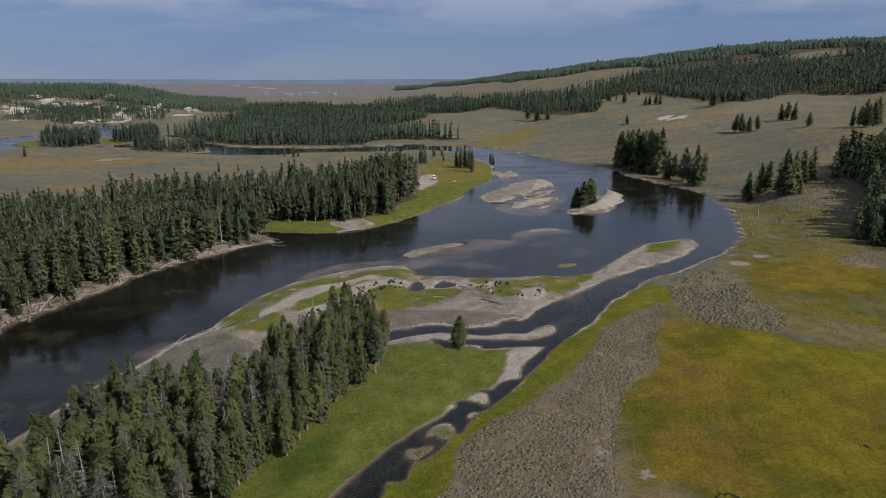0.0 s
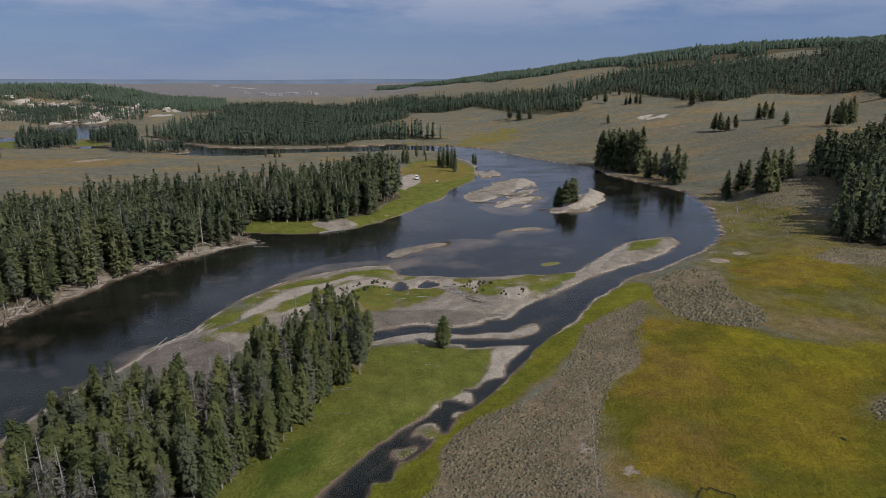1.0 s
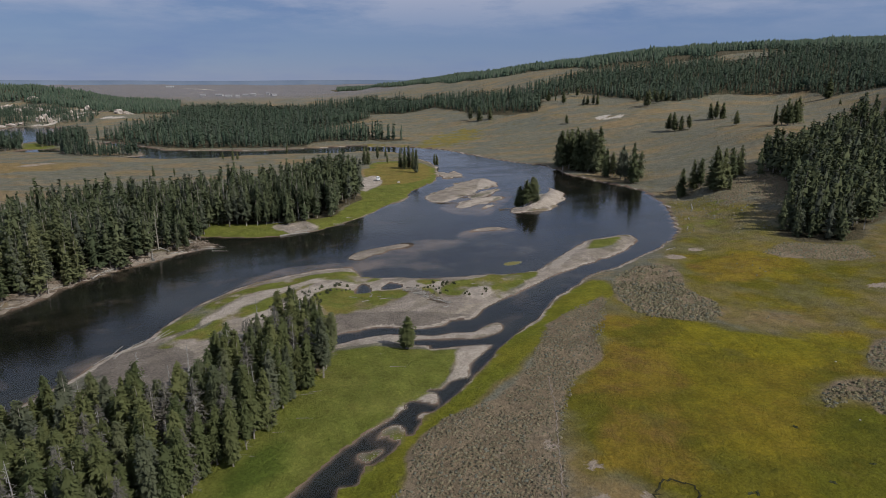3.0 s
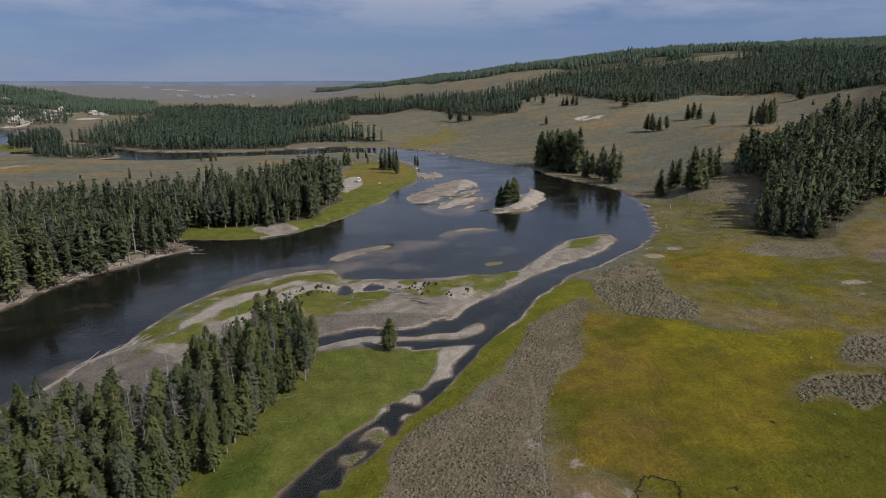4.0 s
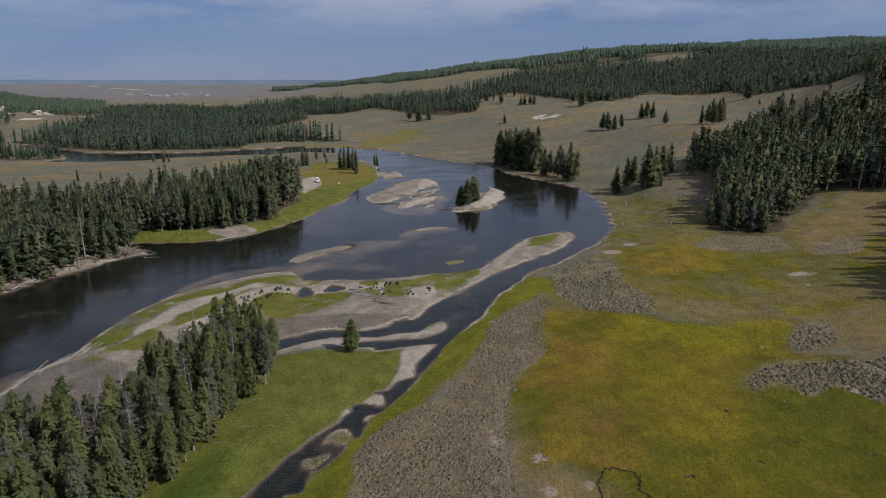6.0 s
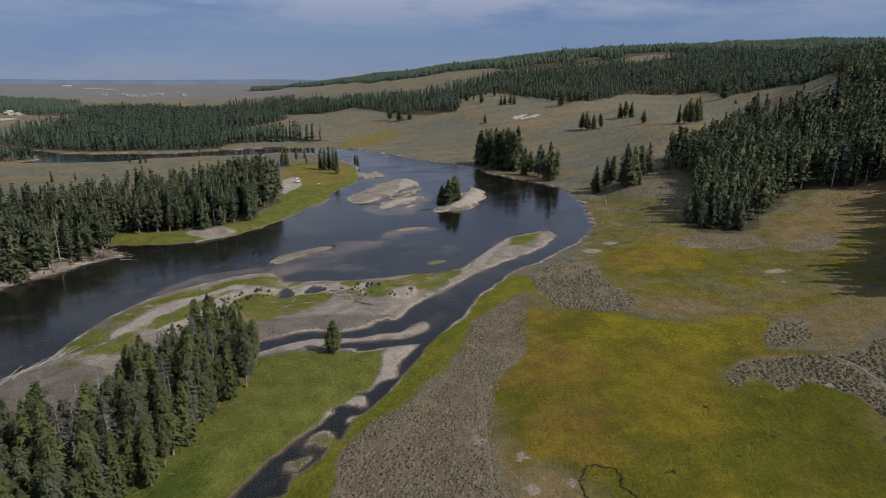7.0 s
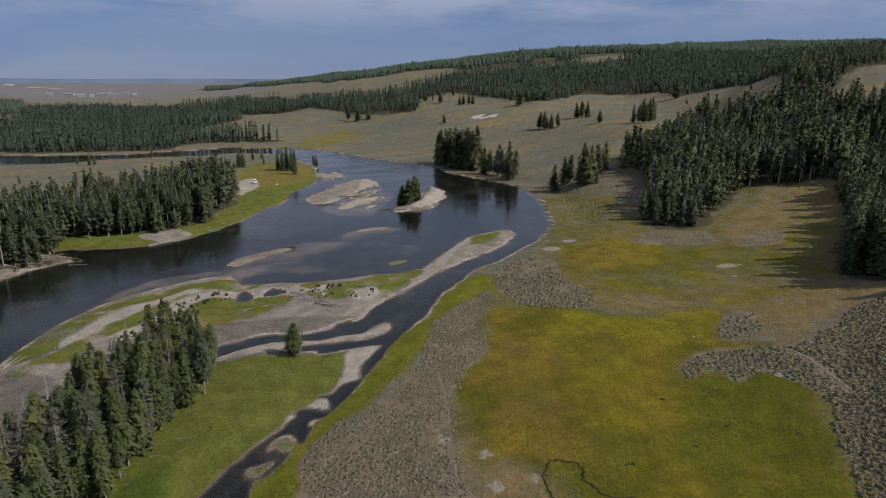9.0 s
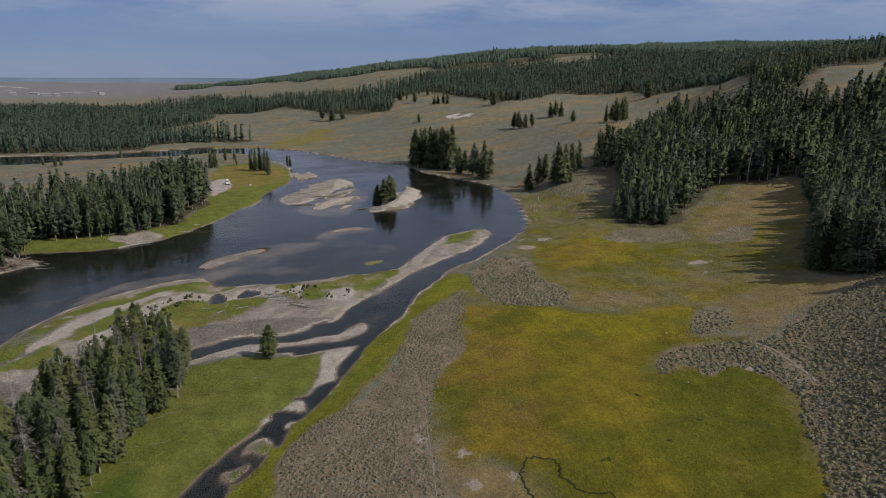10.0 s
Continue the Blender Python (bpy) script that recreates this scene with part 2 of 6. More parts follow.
def plain_material(name, a, b, scale=2.0, rough=0.85, gloss=0.3, relief=0.3):
    m, tree, bsdf = material(name, rough, gloss)
    w = Wire(tree)
    n = w.noise(scale, 5, 0.65)
    w.link(w.mix(n, a, b), bsdf.inputs["Base Color"])
    if relief:
        w.bump(w.noise(scale * 3, 4, 0.6), relief, 0.1, bsdf)
    return m


GROUND = ground_material()
WATER = water_material()
NEEDLES = needle_material("pine_needles", (0.078, 0.095, 0.04), (0.148, 0.157, 0.064), 0.25)
HILL_NEEDLES = needle_material("hill_pine_needles", (0.07, 0.088, 0.047), (0.127, 0.142, 0.075), 0.25)
BANK_NEEDLES = needle_material("shore_pine_needles", (0.088, 0.106, 0.052), (0.165, 0.174, 0.084), 0.25)
# aerial haze is put into this lighter, bluer needle colour of far stands
HAZED_NEEDLES = needle_material("haze_tinted_pine_needles", (0.056, 0.086, 0.06), (0.104, 0.132, 0.088), 0.25)
DEAD = plain_material("dead_grey_twigs", (0.085, 0.08, 0.066), (0.14, 0.13, 0.11), 1.5)
BARK = plain_material("pine_bark", (0.2, 0.175, 0.15), (0.36, 0.33, 0.29), 2.5)
SAGE_LEAF = needle_material("sage_leaves", (0.125, 0.109, 0.07), (0.2, 0.175, 0.115), 0)
SAGE_DARK = needle_material("dense_sage_leaves", (0.112, 0.1, 0.058), (0.182, 0.162, 0.098), 0)
SAGE_GREY = needle_material("grey_sage_leaves", (0.128, 0.114, 0.068), (0.2, 0.179, 0.112), 0)
SILVER = plain_material("bleached_snag_wood", (0.2, 0.19, 0.175), (0.36, 0.345, 0.32), 1.5)
DRIFT = plain_material("bleached_driftwood", (0.19, 0.175, 0.155), (0.34, 0.32, 0.29), 1.2)
SHRUB_LEAF = needle_material("shrub_leaves", (0.05, 0.056, 0.026), (0.09, 0.092, 0.046), 0.1)

# ---------- outlines of the plan ----------
LEFT_BANK = [(-128.8, 95.9), (-117.7, 117.5), (-112.9, 129.9), (-109.3, 139.7), (-106.4, 148.2), (-104.2, 154), (-101.1, 162), (-98.1, 172), (-92.9, 186), (-86.0, 200), (-75.1, 215), (-67.2, 222), (-64.1, 226), (-70.4, 235), (-75.0, 241), (-65.1, 240), (-51.0, 239), (-40.0, 241), (-29.3, 248), (-20.6, 259), (-11.4, 274), (-1.1, 293), (8.2, 312), (13.8, 335), (28.9, 370), (34.2, 410), (32.7, 453), (20.9, 494), (7.7, 522), (-21.6, 535), (-45.1, 522), (-69.1, 522), (-87.6, 518), (-115.3, 514), (-132.2, 502), (-154, 498), (-195, 502), (-234, 526), (-276, 553), (-306, 553), (-337, 553), (-367, 553), (-379, 526), (-405, 510)]
FAR_BANK = [(-486, 614), (-453, 632), (-441, 657), (-429, 677), (-414, 706), (-458, 780), (-483, 838), (-452, 859), (-375, 771), (-302, 663), (-268, 632), (-233, 598), (-196, 562), (-169, 553), (-147.6, 553), (-111.8, 543), (-83.9, 557), (-48.9, 567), (-23.1, 572), (18.6, 562), (42.9, 543), (56.1, 526), (71.0, 494), (91.0, 456), (107.0, 435), (114.6, 421)]
RIGHT_BANK = [(116.6, 397), (124.7, 366), (136.6, 335), (140.2, 310), (132.5, 276), (124.0, 251), (114.8, 230), (104.4, 215), (90.2, 200), (76.0, 188), (63.7, 179), (51.4, 166), (43.9, 156), (37.4, 144.0), (31.2, 138.3)]
STREAM_EAST = [(36.9, 143.8), (34.6, 141.3), (31.7, 137.9), (28.6, 133.9), (26.4, 131.4), (23.6, 126.9), (21.7, 123.2), (20.1, 120.4), (18.5, 117.8), (16.6, 114.8), (13.6, 109.9), (11.9, 107.6), (10.2, 105.2), (8.7, 103.5), (7.0, 102.1), (5.7, 102.3), (4.4, 101.1), (4.1, 99.3), (4.9, 98.8), (3.8, 96.7), (2.9, 94.5), (1.9, 96.5), (1.3, 95.4), (0.6, 92.1), (-0.8, 89.6), (-2.1, 88.3), (-3.5, 86.6), (-4.7, 86.5), (-5.3, 85.0), (-5.8, 83.2), (-6.0, 81.8), (-7.4, 81.5), (-8.9, 81.3), (-9.5, 78.9), (-10.0, 75.7), (-11.3, 71.6)]
STREAM_WEST = [(-17.6, 71.6), (-16.5, 76.3), (-15.0, 79.9), (-12.8, 83.4), (-11.3, 85.6), (-9.7, 88.0), (-8.1, 90.9), (-6.6, 92.1), (-5.1, 94.7), (-3.2, 96.7), (-1.4, 98.4), (0.6, 100.3), (1.7, 102.1), (3.1, 103.1), (2.9, 104.8), (4.0, 105.4), (5.9, 105.0), (8.0, 104.0), (9.2, 104.8), (9.4, 107.6), (8.8, 109.2), (7.4, 109.9), (9.5, 109.6), (11.1, 110.6), (12.0, 112.4), (14.1, 113.6), (16.3, 114.1), (17.0, 116.1), (17.2, 119.2), (18.4, 121.9), (20.4, 124.9), (22.2, 127.8), (24.0, 130.8)]
SIDE_CHANNEL = [(19.0, 131.0), (15.0, 130.5), (9.9, 130.0), (9.7, 131.6), (5.6, 132.0), (4.8, 133.7), (5.9, 134.6), (10.3, 134.5), (15.4, 134.3), (19.4, 134.2), (23.1, 135.1), (26.2, 137.0), (27.6, 139.8), (28.0, 143.4), (25.7, 143.4), (22.3, 140.3), (20.0, 138.2), (15.8, 138.0), (10.2, 136.8), (6.1, 137.6), (-0.8, 138.5), (-4.9, 137.6), (-8.9, 136.1), (-12.3, 134.2), (-13.2, 138.6), (-11.7, 140.6), (-9.2, 141.2), (-5.1, 142.9), (0.6, 142.4), (6.2, 140.8), (10.5, 141.3), (13.4, 142.3), (15.1, 144.9), (18.1, 146.3), (20.3, 146.2), (22.4, 148.5), (24.1, 151.3), (27.4, 156.6), (47.5, 176), (58.4, 185)]
BAR_SHORE = [(75.7, 198), (88.9, 211), (96.0, 224), (94.9, 230), (78.1, 223), (65.3, 208), (51.1, 190), (44.1, 184), (27.7, 183), (15.2, 181), (2.8, 183), (-8.8, 185), (-12.4, 195), (-26.5, 190), (-39.8, 183), (-51.4, 167), (-56.8, 149.4), (-58.9, 139.0), (-63.0, 132.4), (-66.2, 122.3), (-71.4, 109.7), (-75.0, 90.7), (-76.5, 75.1), (-76.8, 56.0)]
TREE_ISLAND = [(56.3, 275.8), (60.5, 273.3), (69.6, 277.0), (77.1, 279.5), (80.3, 284.6), (86.0, 292.6), (93.1, 310.0), (93.7, 326.0), (93.4, 340.0), (86.9, 324.3), (80.4, 316.2), (73.2, 298.2), (65.6, 288.6), (59.9, 285.9)]
UPPER_BAR = [(18.6, 314.6), (23.9, 302.5), (30.3, 304.0), (37.8, 314.6), (46.1, 326.0), (55.3, 340.0), (60.7, 345.5), (64.5, 343.7), (65.3, 359.2), (63.7, 371.7), (58.1, 376.1), (50.0, 367.5), (39.9, 353.2), (30.2, 336.4), (23.7, 324.3)]
UPPER_BAR_B = [(33.7, 288.6), (38.8, 289.9), (45.0, 296.8), (51.2, 301.0), (59.1, 311.5), (57.0, 316.2), (50.2, 313.1), (44.0, 310.0), (37.9, 301.0)]
UPPER_BAR_C = [(44.3, 284.6), (48.0, 285.9), (52.1, 292.6), (48.0, 292.6)]
BAR_HEAD = [(27.6, 402.0), (30.1, 385.1), (35.0, 392.2), (35.5, 378.3), (43.1, 382.8), (48.7, 385.1), (48.0, 404.5), (45.9, 412.3), (39.5, 402.0), (35.7, 409.7)]
STREAM_ISLE = [(-2.6, 93.7), (-2.1, 95.6), (-1.2, 96.9), (0.4, 97.8), (1.6, 96.9), (1.9, 95.1), (1.3, 93.0), (0.0, 92.6), (-1.2, 94.2)]
STREAM_ISLE_B = [(-5.9, 88.5), (-5.4, 89.6), (-4.0, 89.6), (-2.3, 90.4), (-2.0, 89.5), (-3.2, 87.9), (-4.2, 86.8), (-5.2, 87.1)]
SHOAL_A = [(-14.2, 204.5), (-9.4, 203.1), (-4.8, 208.0), (1.2, 214.0), (7.2, 220.2), (5.8, 223.5), (-0.9, 221.8), (-8.1, 217.0), (-14.0, 210.2)]
SHOAL_B = [(33.3, 239.3), (35.9, 241.2), (39.3, 241.2), (48.5, 243.6), (44.9, 247.1), (40.0, 246.1), (35.8, 244.1)]
SHOAL_C = [(-41.5, 170), (-38.8, 181), (-31.9, 190), (-24.5, 194), (-13.1, 199), (-9.3, 196), (-21.5, 191), (-29.4, 184), (-36.9, 171)]
SHOAL_D = [(-65.1, 131.1), (-67.6, 120.1), (-68.3, 110.2), (-59.3, 107.9), (-56.5, 122.8)]
SHOAL_E = [(32.1, 294.0), (35.2, 278.2), (43.4, 277.0), (56.1, 296.8), (65.3, 322.7), (62.3, 331.1), (46.1, 314.6)]
FLAT_A = [(-16.2, 200), (12.2, 228), (51.6, 251), (72.0, 224), (52.0, 195), (31.6, 185), (-4.4, 187)]
FLAT_B = [(15.8, 300), (29.4, 268), (54.7, 268), (63.8, 315), (46.9, 370), (24.8, 350)]
OLIVE = [(136.1, 289), (159, 274), (151, 216), (178, 203), (236, 260), (279, 285), (296, 260), (180, 149.7), (173, 138.8), (139.9, 117.2), (108.0, 103.8), (108.3, 118.7), (77.8, 130.0), (58.5, 140.8), (60.4, 154), (74.5, 158), (92.9, 184), (110.7, 223)]
WET_GRAVEL = [(-14.8, 148.9), (-8.3, 151.0), (-0.8, 152.0), (6.6, 150.6), (15.5, 149.9), (22.3, 150.1), (21.2, 147.8), (15.1, 145.6), (10.5, 142.1), (6.2, 141.5), (-5.1, 143.6), (-13.4, 141.0)]
SAND_C = [(52.6, 190), (64.9, 207), (77.6, 221), (72.3, 211), (61.8, 196), (54.4, 186)]
SAND_F = [(-12.1, 132.9), (-7.5, 135.0), (1.3, 137.4), (6.0, 136.6), (15.7, 137.0), (22.1, 138.5), (27.3, 141.9), (26.9, 138.0), (22.3, 135.4), (15.5, 135.0), (6.0, 134.9), (1.2, 131.9), (-5.4, 130.8), (-8.9, 134.4)]
SAND_G = [(16.1, 128.9), (21.7, 131.6), (25.2, 133.7), (22.6, 128.4), (18.5, 122.1), (16.9, 118.1), (16.7, 115.1), (13.2, 113.7), (10.7, 111.6), (9.4, 110.2), (12.6, 117.0), (14.4, 122.3)]
RUST_A = [(48.9, 126.2), (57.2, 120.1), (60.4, 106.6), (48.4, 103.6), (38.9, 108.0)]
RUST_B = [(41.8, 99.6), (52.3, 93.8), (43.4, 80.7), (34.9, 80.1)]
RUST_C = [(81.8, 140.2), (103.0, 128.9), (114.4, 118.4), (90.4, 123.5)]
RUST_D = [(96.5, 187), (122.0, 191), (125.1, 174), (97.8, 165)]
RUST_E = [(60.3, 152), (59.9, 140.4), (65.1, 137.4), (57.5, 130.9), (54.1, 135.9)]
RUST_F = [(-334, 462), (-276, 472), (-210, 462), (-214, 433), (-261, 411), (-291, 401), (-337, 411)]
RUST_H = [(167, 186), (231, 237), (270, 258), (281, 246), (221, 189), (188, 180), (161, 171)]
RUST_K = [(33.2, 100.0), (32.7, 90.6), (34.6, 81.8), (36.8, 74.4), (37.0, 66.3), (25.5, 70.1), (28.3, 82.2)]
RUST_J = [(45.2, 86.6), (51.4, 83.6), (48.0, 75.8), (42.6, 75.2), (39.0, 80.4)]
RUST_G = [(-16.7, 422), (2.8, 455), (26.6, 437), (33.1, 395), (16.6, 358), (-3.1, 351), (-11.6, 373)]
RUST_I = [(83.2, 146.8), (91.2, 141.8), (102.7, 137.0), (109.8, 131.7), (103.0, 127.4), (92.4, 129.9), (82.3, 132.8), (76.5, 134.4), (74.6, 143.8)]
GOLD = [(76.8, 132.8), (91.8, 125.6), (109.0, 120.1), (102.3, 110.9), (89.3, 108.5), (74.9, 114.4), (64.0, 125.0)]
LAWN_A = [(-401, 572), (-408, 604), (-401, 615), (-361, 553), (-382, 553)]
LAWN_B = [(-347, 627), (-335, 627), (-289, 577), (-275, 548), (-315, 567)]
LUSH_B = [(82.0, 91.5), (94.9, 90.0), (99.0, 81.1), (91.0, 68.8), (76.1, 54.8), (63.0, 61.8), (64.6, 77.4)]
LUSH_C = [(-27.0, 83.0), (-20.1, 94.3), (-16.1, 87.6), (-19.6, 81.6), (-25.5, 77.6)]
LUSH_D = [(28.4, 131.1), (35.6, 139.5), (37.5, 136.0), (28.9, 120.8), (19.6, 108.3), (17.7, 110.6)]
WEST_ISLE = [(-409, 582), (-412, 609), (-406, 626), (-346, 626), (-309, 557), (-337, 553), (-362, 553), (-386, 557)]
CHANNEL_ISLE = [(-352, 638), (-345, 657), (-336, 677), (-319, 691), (-282, 638), (-211, 548), (-199, 514), (-229, 514), (-265, 530), (-289, 572), (-322, 582)]
POND_A = [(-10.2, 170), (-9.3, 176), (-7.1, 177), (-5.2, 171), (-7.8, 169)]
POND_B = [(-2.4, 175), (-0.2, 178), (3.1, 176), (3.2, 173), (-1.9, 172)]
ISLE_GREEN_A = [(-17.2, 169), (-10.1, 169), (-5.6, 169), (1.0, 171), (5.9, 168), (-0.6, 159), (-8.1, 152), (-14.3, 148.6), (-18.4, 150), (-20.3, 160)]
ISLE_GREEN_B = [(-20.6, 186), (-16.2, 188), (-11.3, 189), (-4.7, 180), (-9.3, 177), (-14.7, 180), (-19.6, 180)]
ISLE_GREEN_C = [(8.0, 178), (13.3, 180), (16.1, 177), (10.6, 172)]
ISLE_GREEN_E = [(21.5, 175), (25.6, 176), (32.1, 180), (46.7, 183), (40.0, 174), (33.3, 165), (30.1, 162), (29.7, 169), (24.5, 168), (19.7, 163), (16.6, 165)]
ISLE_GREEN_F = [(-55.7, 141.0), (-53.9, 154), (-47.3, 169), (-35.4, 178), (-21.8, 186), (-20.3, 183), (-32.3, 173), (-40.4, 169), (-47.0, 157), (-48.9, 146.2), (-53.5, 140.0)]
ISLE_GREEN_G = [(-52.5, 134.1), (-45.8, 143.6), (-41.3, 154), (-34.6, 162), (-28.3, 169), (-21.6, 175), (-27.6, 165), (-33.5, 157), (-39.6, 147.4), (-43.2, 136.5), (-51.0, 132.5)]
ISLE_GREEN_H = [(9.2, 169), (13.4, 169), (13.4, 162), (10.7, 165)]
ISLE_GREEN_I = [(21.1, 316.2), (25.6, 310.0), (34.7, 319.4), (44.6, 331.1), (52.5, 349.3), (53.8, 365.4), (47.2, 359.2), (37.2, 343.7), (26.1, 324.3)]
WET_GRAVEL_B = [(-67.5, 117.8), (-63.1, 129.7), (-51.5, 133.8), (-40.0, 121.8), (-39.7, 109.3), (-53.3, 107.0)]
SAND_A = [(-53.2, 138.9), (-47.7, 150), (-41.0, 165), (-29.1, 175), (-17.0, 186), (-12.3, 192), (-13.1, 187), (-19.3, 178), (-31.5, 169), (-37.0, 159), (-44.4, 147.4), (-49.4, 140.0)]
SAND_B = [(3.6, 174), (7.5, 179), (9.0, 174), (14.3, 176), (21.2, 172), (17.2, 166), (14.5, 166), (13.9, 171), (9.3, 169), (4.8, 169)]
SAND_D = [(20.7, 163), (24.5, 168), (30.3, 168), (28.7, 163), (23.3, 159)]
SAND_E = [(-37.3, 150), (-32.1, 160), (-25.0, 169), (-17.7, 175), (-14.6, 179), (-12.4, 180), (-9.1, 174), (-10.2, 168), (-14.0, 171), (-19.0, 166), (-18.4, 154), (-21.7, 161), (-29.3, 156), (-34.1, 144.7)]
SAND_H = [(-52.8, 156), (-46.1, 166), (-40.4, 169), (-41.5, 167), (-47.6, 159), (-50.6, 153)]
SPOT_F = [(34.9, 73.4), (36.2, 74.2), (36.6, 72.9), (35.4, 72.1)]
SPOT_J = [(107.4, 94.5), (108.8, 91.3), (108.7, 86.7), (107.3, 86.4), (107.1, 90.4), (106.2, 93.3)]
SPOT_K = [(97.5, 91.5), (99.2, 89.2), (100.7, 85.7), (98.8, 85.4), (97.2, 88.7)]
SPOT_L = [(-259, 462), (-252, 465), (-247, 455), (-254, 452)]
SPOT_M = [(-251, 468), (-243, 468), (-239, 462), (-247, 462)]
SPOT_G = [(28.6, 73.8), (30.2, 74.4), (30.9, 72.7), (29.4, 71.6)]
SPOT_H = [(30.5, 82.5), (32.2, 82.8), (33.0, 81.3), (31.2, 80.8)]
SHOAL_F = [(7.1, 218.6), (13.9, 220.2), (21.5, 221.8), (20.8, 226.0), (14.3, 226.8), (7.7, 224.3)]
SAND_I = [(50.9, 338.2), (56.5, 343.7), (61.3, 349.3), (64.9, 351.3), (64.7, 363.3), (61.3, 369.6), (55.8, 365.4)]
SAND_J = [(35.0, 289.9), (43.6, 296.8), (51.5, 302.5), (57.6, 310.0), (51.5, 311.5), (43.5, 306.9), (38.2, 298.2)]
ISLE_RIM_A = [(-0.9, 94.7), (0.1, 96.5), (1.4, 96.2), (1.7, 94.9), (1.1, 93.3), (-0.1, 93.1)]
ISLE_RIM_B = [(-4.4, 89.0), (-3.7, 89.3), (-2.5, 90.1), (-2.3, 89.5), (-3.4, 88.0), (-4.3, 87.2)]
SAND_K = [(8.7, 111.5), (10.9, 111.0), (14.1, 113.9), (16.6, 114.6), (17.4, 117.4), (15.5, 116.1), (12.5, 115.4), (9.7, 112.9), (6.9, 110.1), (4.9, 107.8), (3.1, 106.1), (1.7, 103.5), (0.6, 101.5), (-1.4, 99.3), (-3.5, 97.3), (-5.1, 95.4), (-6.6, 92.8), (-6.2, 92.1), (-4.4, 94.7), (-1.4, 97.8), (1.1, 99.9), (2.3, 102.1), (4.1, 105.2), (8.8, 104.4), (9.8, 107.8)]
SAND_M = [(69.9, 278.2), (79.5, 284.6), (86.5, 295.4), (92.3, 310.0), (92.5, 322.7), (92.0, 334.6), (83.3, 314.6), (76.5, 296.8), (68.4, 283.3)]
MEADOW = [(-12.2, 128.9), (-3.1, 129.5), (6.6, 128.6), (14.8, 127.1), (12.5, 118.1), (7.4, 108.8), (1.7, 104.0), (-2.4, 97.6), (-7.9, 89.5), (-12.6, 81.9), (-16.0, 76.1), (-21.2, 67.3), (-40.8, 66.3), (-39.0, 73.9), (-31.2, 85.3), (-25.1, 98.9), (-22.5, 107.2), (-17.8, 113.0), (-15.3, 122.2)]
STREAM_GREEN = [(36.3, 139.5), (44.7, 153), (61.6, 172), (62.9, 164), (58.2, 155), (42.6, 145.0), (33.3, 129.5), (25.9, 118.1), (12.1, 100.9), (7.7, 97.0), (3.4, 89.2), (0.5, 81.6), (-1.9, 73.9), (-13.1, 63.4), (-11.3, 71.6), (-8.8, 78.9), (-3.9, 83.0), (0.6, 89.6), (5.7, 97.0), (12.6, 105.5), (19.5, 115.5), (26.8, 129.5)]
POINT_GREEN = [(-79.6, 258), (-75.4, 243), (-59.5, 236), (-41.5, 236), (-24.8, 251), (-3.8, 289), (14.2, 331), (29.3, 366), (33.6, 422), (15.1, 455), (-10.1, 455), (-14.0, 386), (-13.1, 318), (-22.1, 279), (-28.5, 264), (-54.1, 254)]
ISLE_GREEN_D = [(70.5, 207), (80.3, 220), (91.7, 224), (86.6, 214), (76.8, 207)]
FAR_GREEN = [(24.1, 572), (70.5, 666), (104.9, 652), (83.2, 582), (47.9, 543), (-31.9, 543), (-34.2, 582), (-2.2, 593)]
MARSH = [(59.3, 154), (56.6, 143.6), (65.1, 137.4), (78.6, 131.4), (90.9, 124.2), (109.0, 120.1), (101.7, 109.3), (90.6, 106.1), (80.8, 97.2), (80.6, 93.3), (95.9, 91.0), (101.0, 82.9), (97.7, 74.7), (86.0, 63.4), (78.3, 53.8), (68.0, 39.3), (36.0, 49.8), (37.5, 67.2), (36.8, 74.4), (34.6, 81.8), (32.7, 90.6), (33.2, 100.0), (38.9, 113.5), (46.5, 123.5)]
MARSH_UP = [(101.6, 202), (126.3, 194), (145.2, 176), (134.1, 157), (110.2, 152), (94.8, 160), (88.8, 171)]
SHORE_GREEN = [(139.6, 297), (145.4, 278), (167, 264), (158, 232), (118.1, 201), (106.7, 212), (120.4, 243)]
SAGE_STRIP = [(55.0, 154), (59.7, 155), (47.1, 123.3), (39.5, 113.3), (32.7, 100.2), (28.0, 87.5), (25.0, 71.3), (22.1, 54.4), (-9.5, 64.8), (1.8, 78.9), (3.4, 90.3), (10.0, 99.0), (20.3, 104.2), (29.1, 116.7), (36.3, 133.8), (46.2, 146.9)]
SAGE_BANK = [(67.2, 172), (82.1, 184), (92.9, 184), (85.1, 160), (88.1, 148.2), (81.1, 135.9), (66.5, 140.5), (63.5, 153)]
SAGE_CLUMP = [(100.1, 109.0), (106.4, 116.0), (114.1, 120.2), (119.3, 118.9), (116.0, 112.9), (109.4, 107.1), (102.8, 106.9)]
GRAVEL_ISLE = [(-65.2, 120.5), (-62.7, 131.9), (-56.6, 148.9), (-39.7, 182), (-12.4, 194), (2.8, 183), (27.7, 183), (51.0, 189), (78.3, 223), (95.8, 223), (88.2, 208), (57.5, 183), (34.3, 162), (21.1, 145.8), (5.0, 140.7), (-12.7, 134.5), (-21.8, 116.5), (-40.8, 102.8)]
GRAVEL_STREAM = [(-13.6, 136.5), (6.3, 136.5), (27.3, 139.6), (23.0, 130.0), (19.2, 121.8), (17.1, 114.5), (11.9, 109.3), (9.3, 105.3), (1.6, 98.8), (-1.4, 97.8), (2.3, 104.4), (7.4, 109.7), (12.6, 119.1), (15.6, 128.2), (6.1, 131.9), (0.8, 130.0), (-12.3, 130.6)]
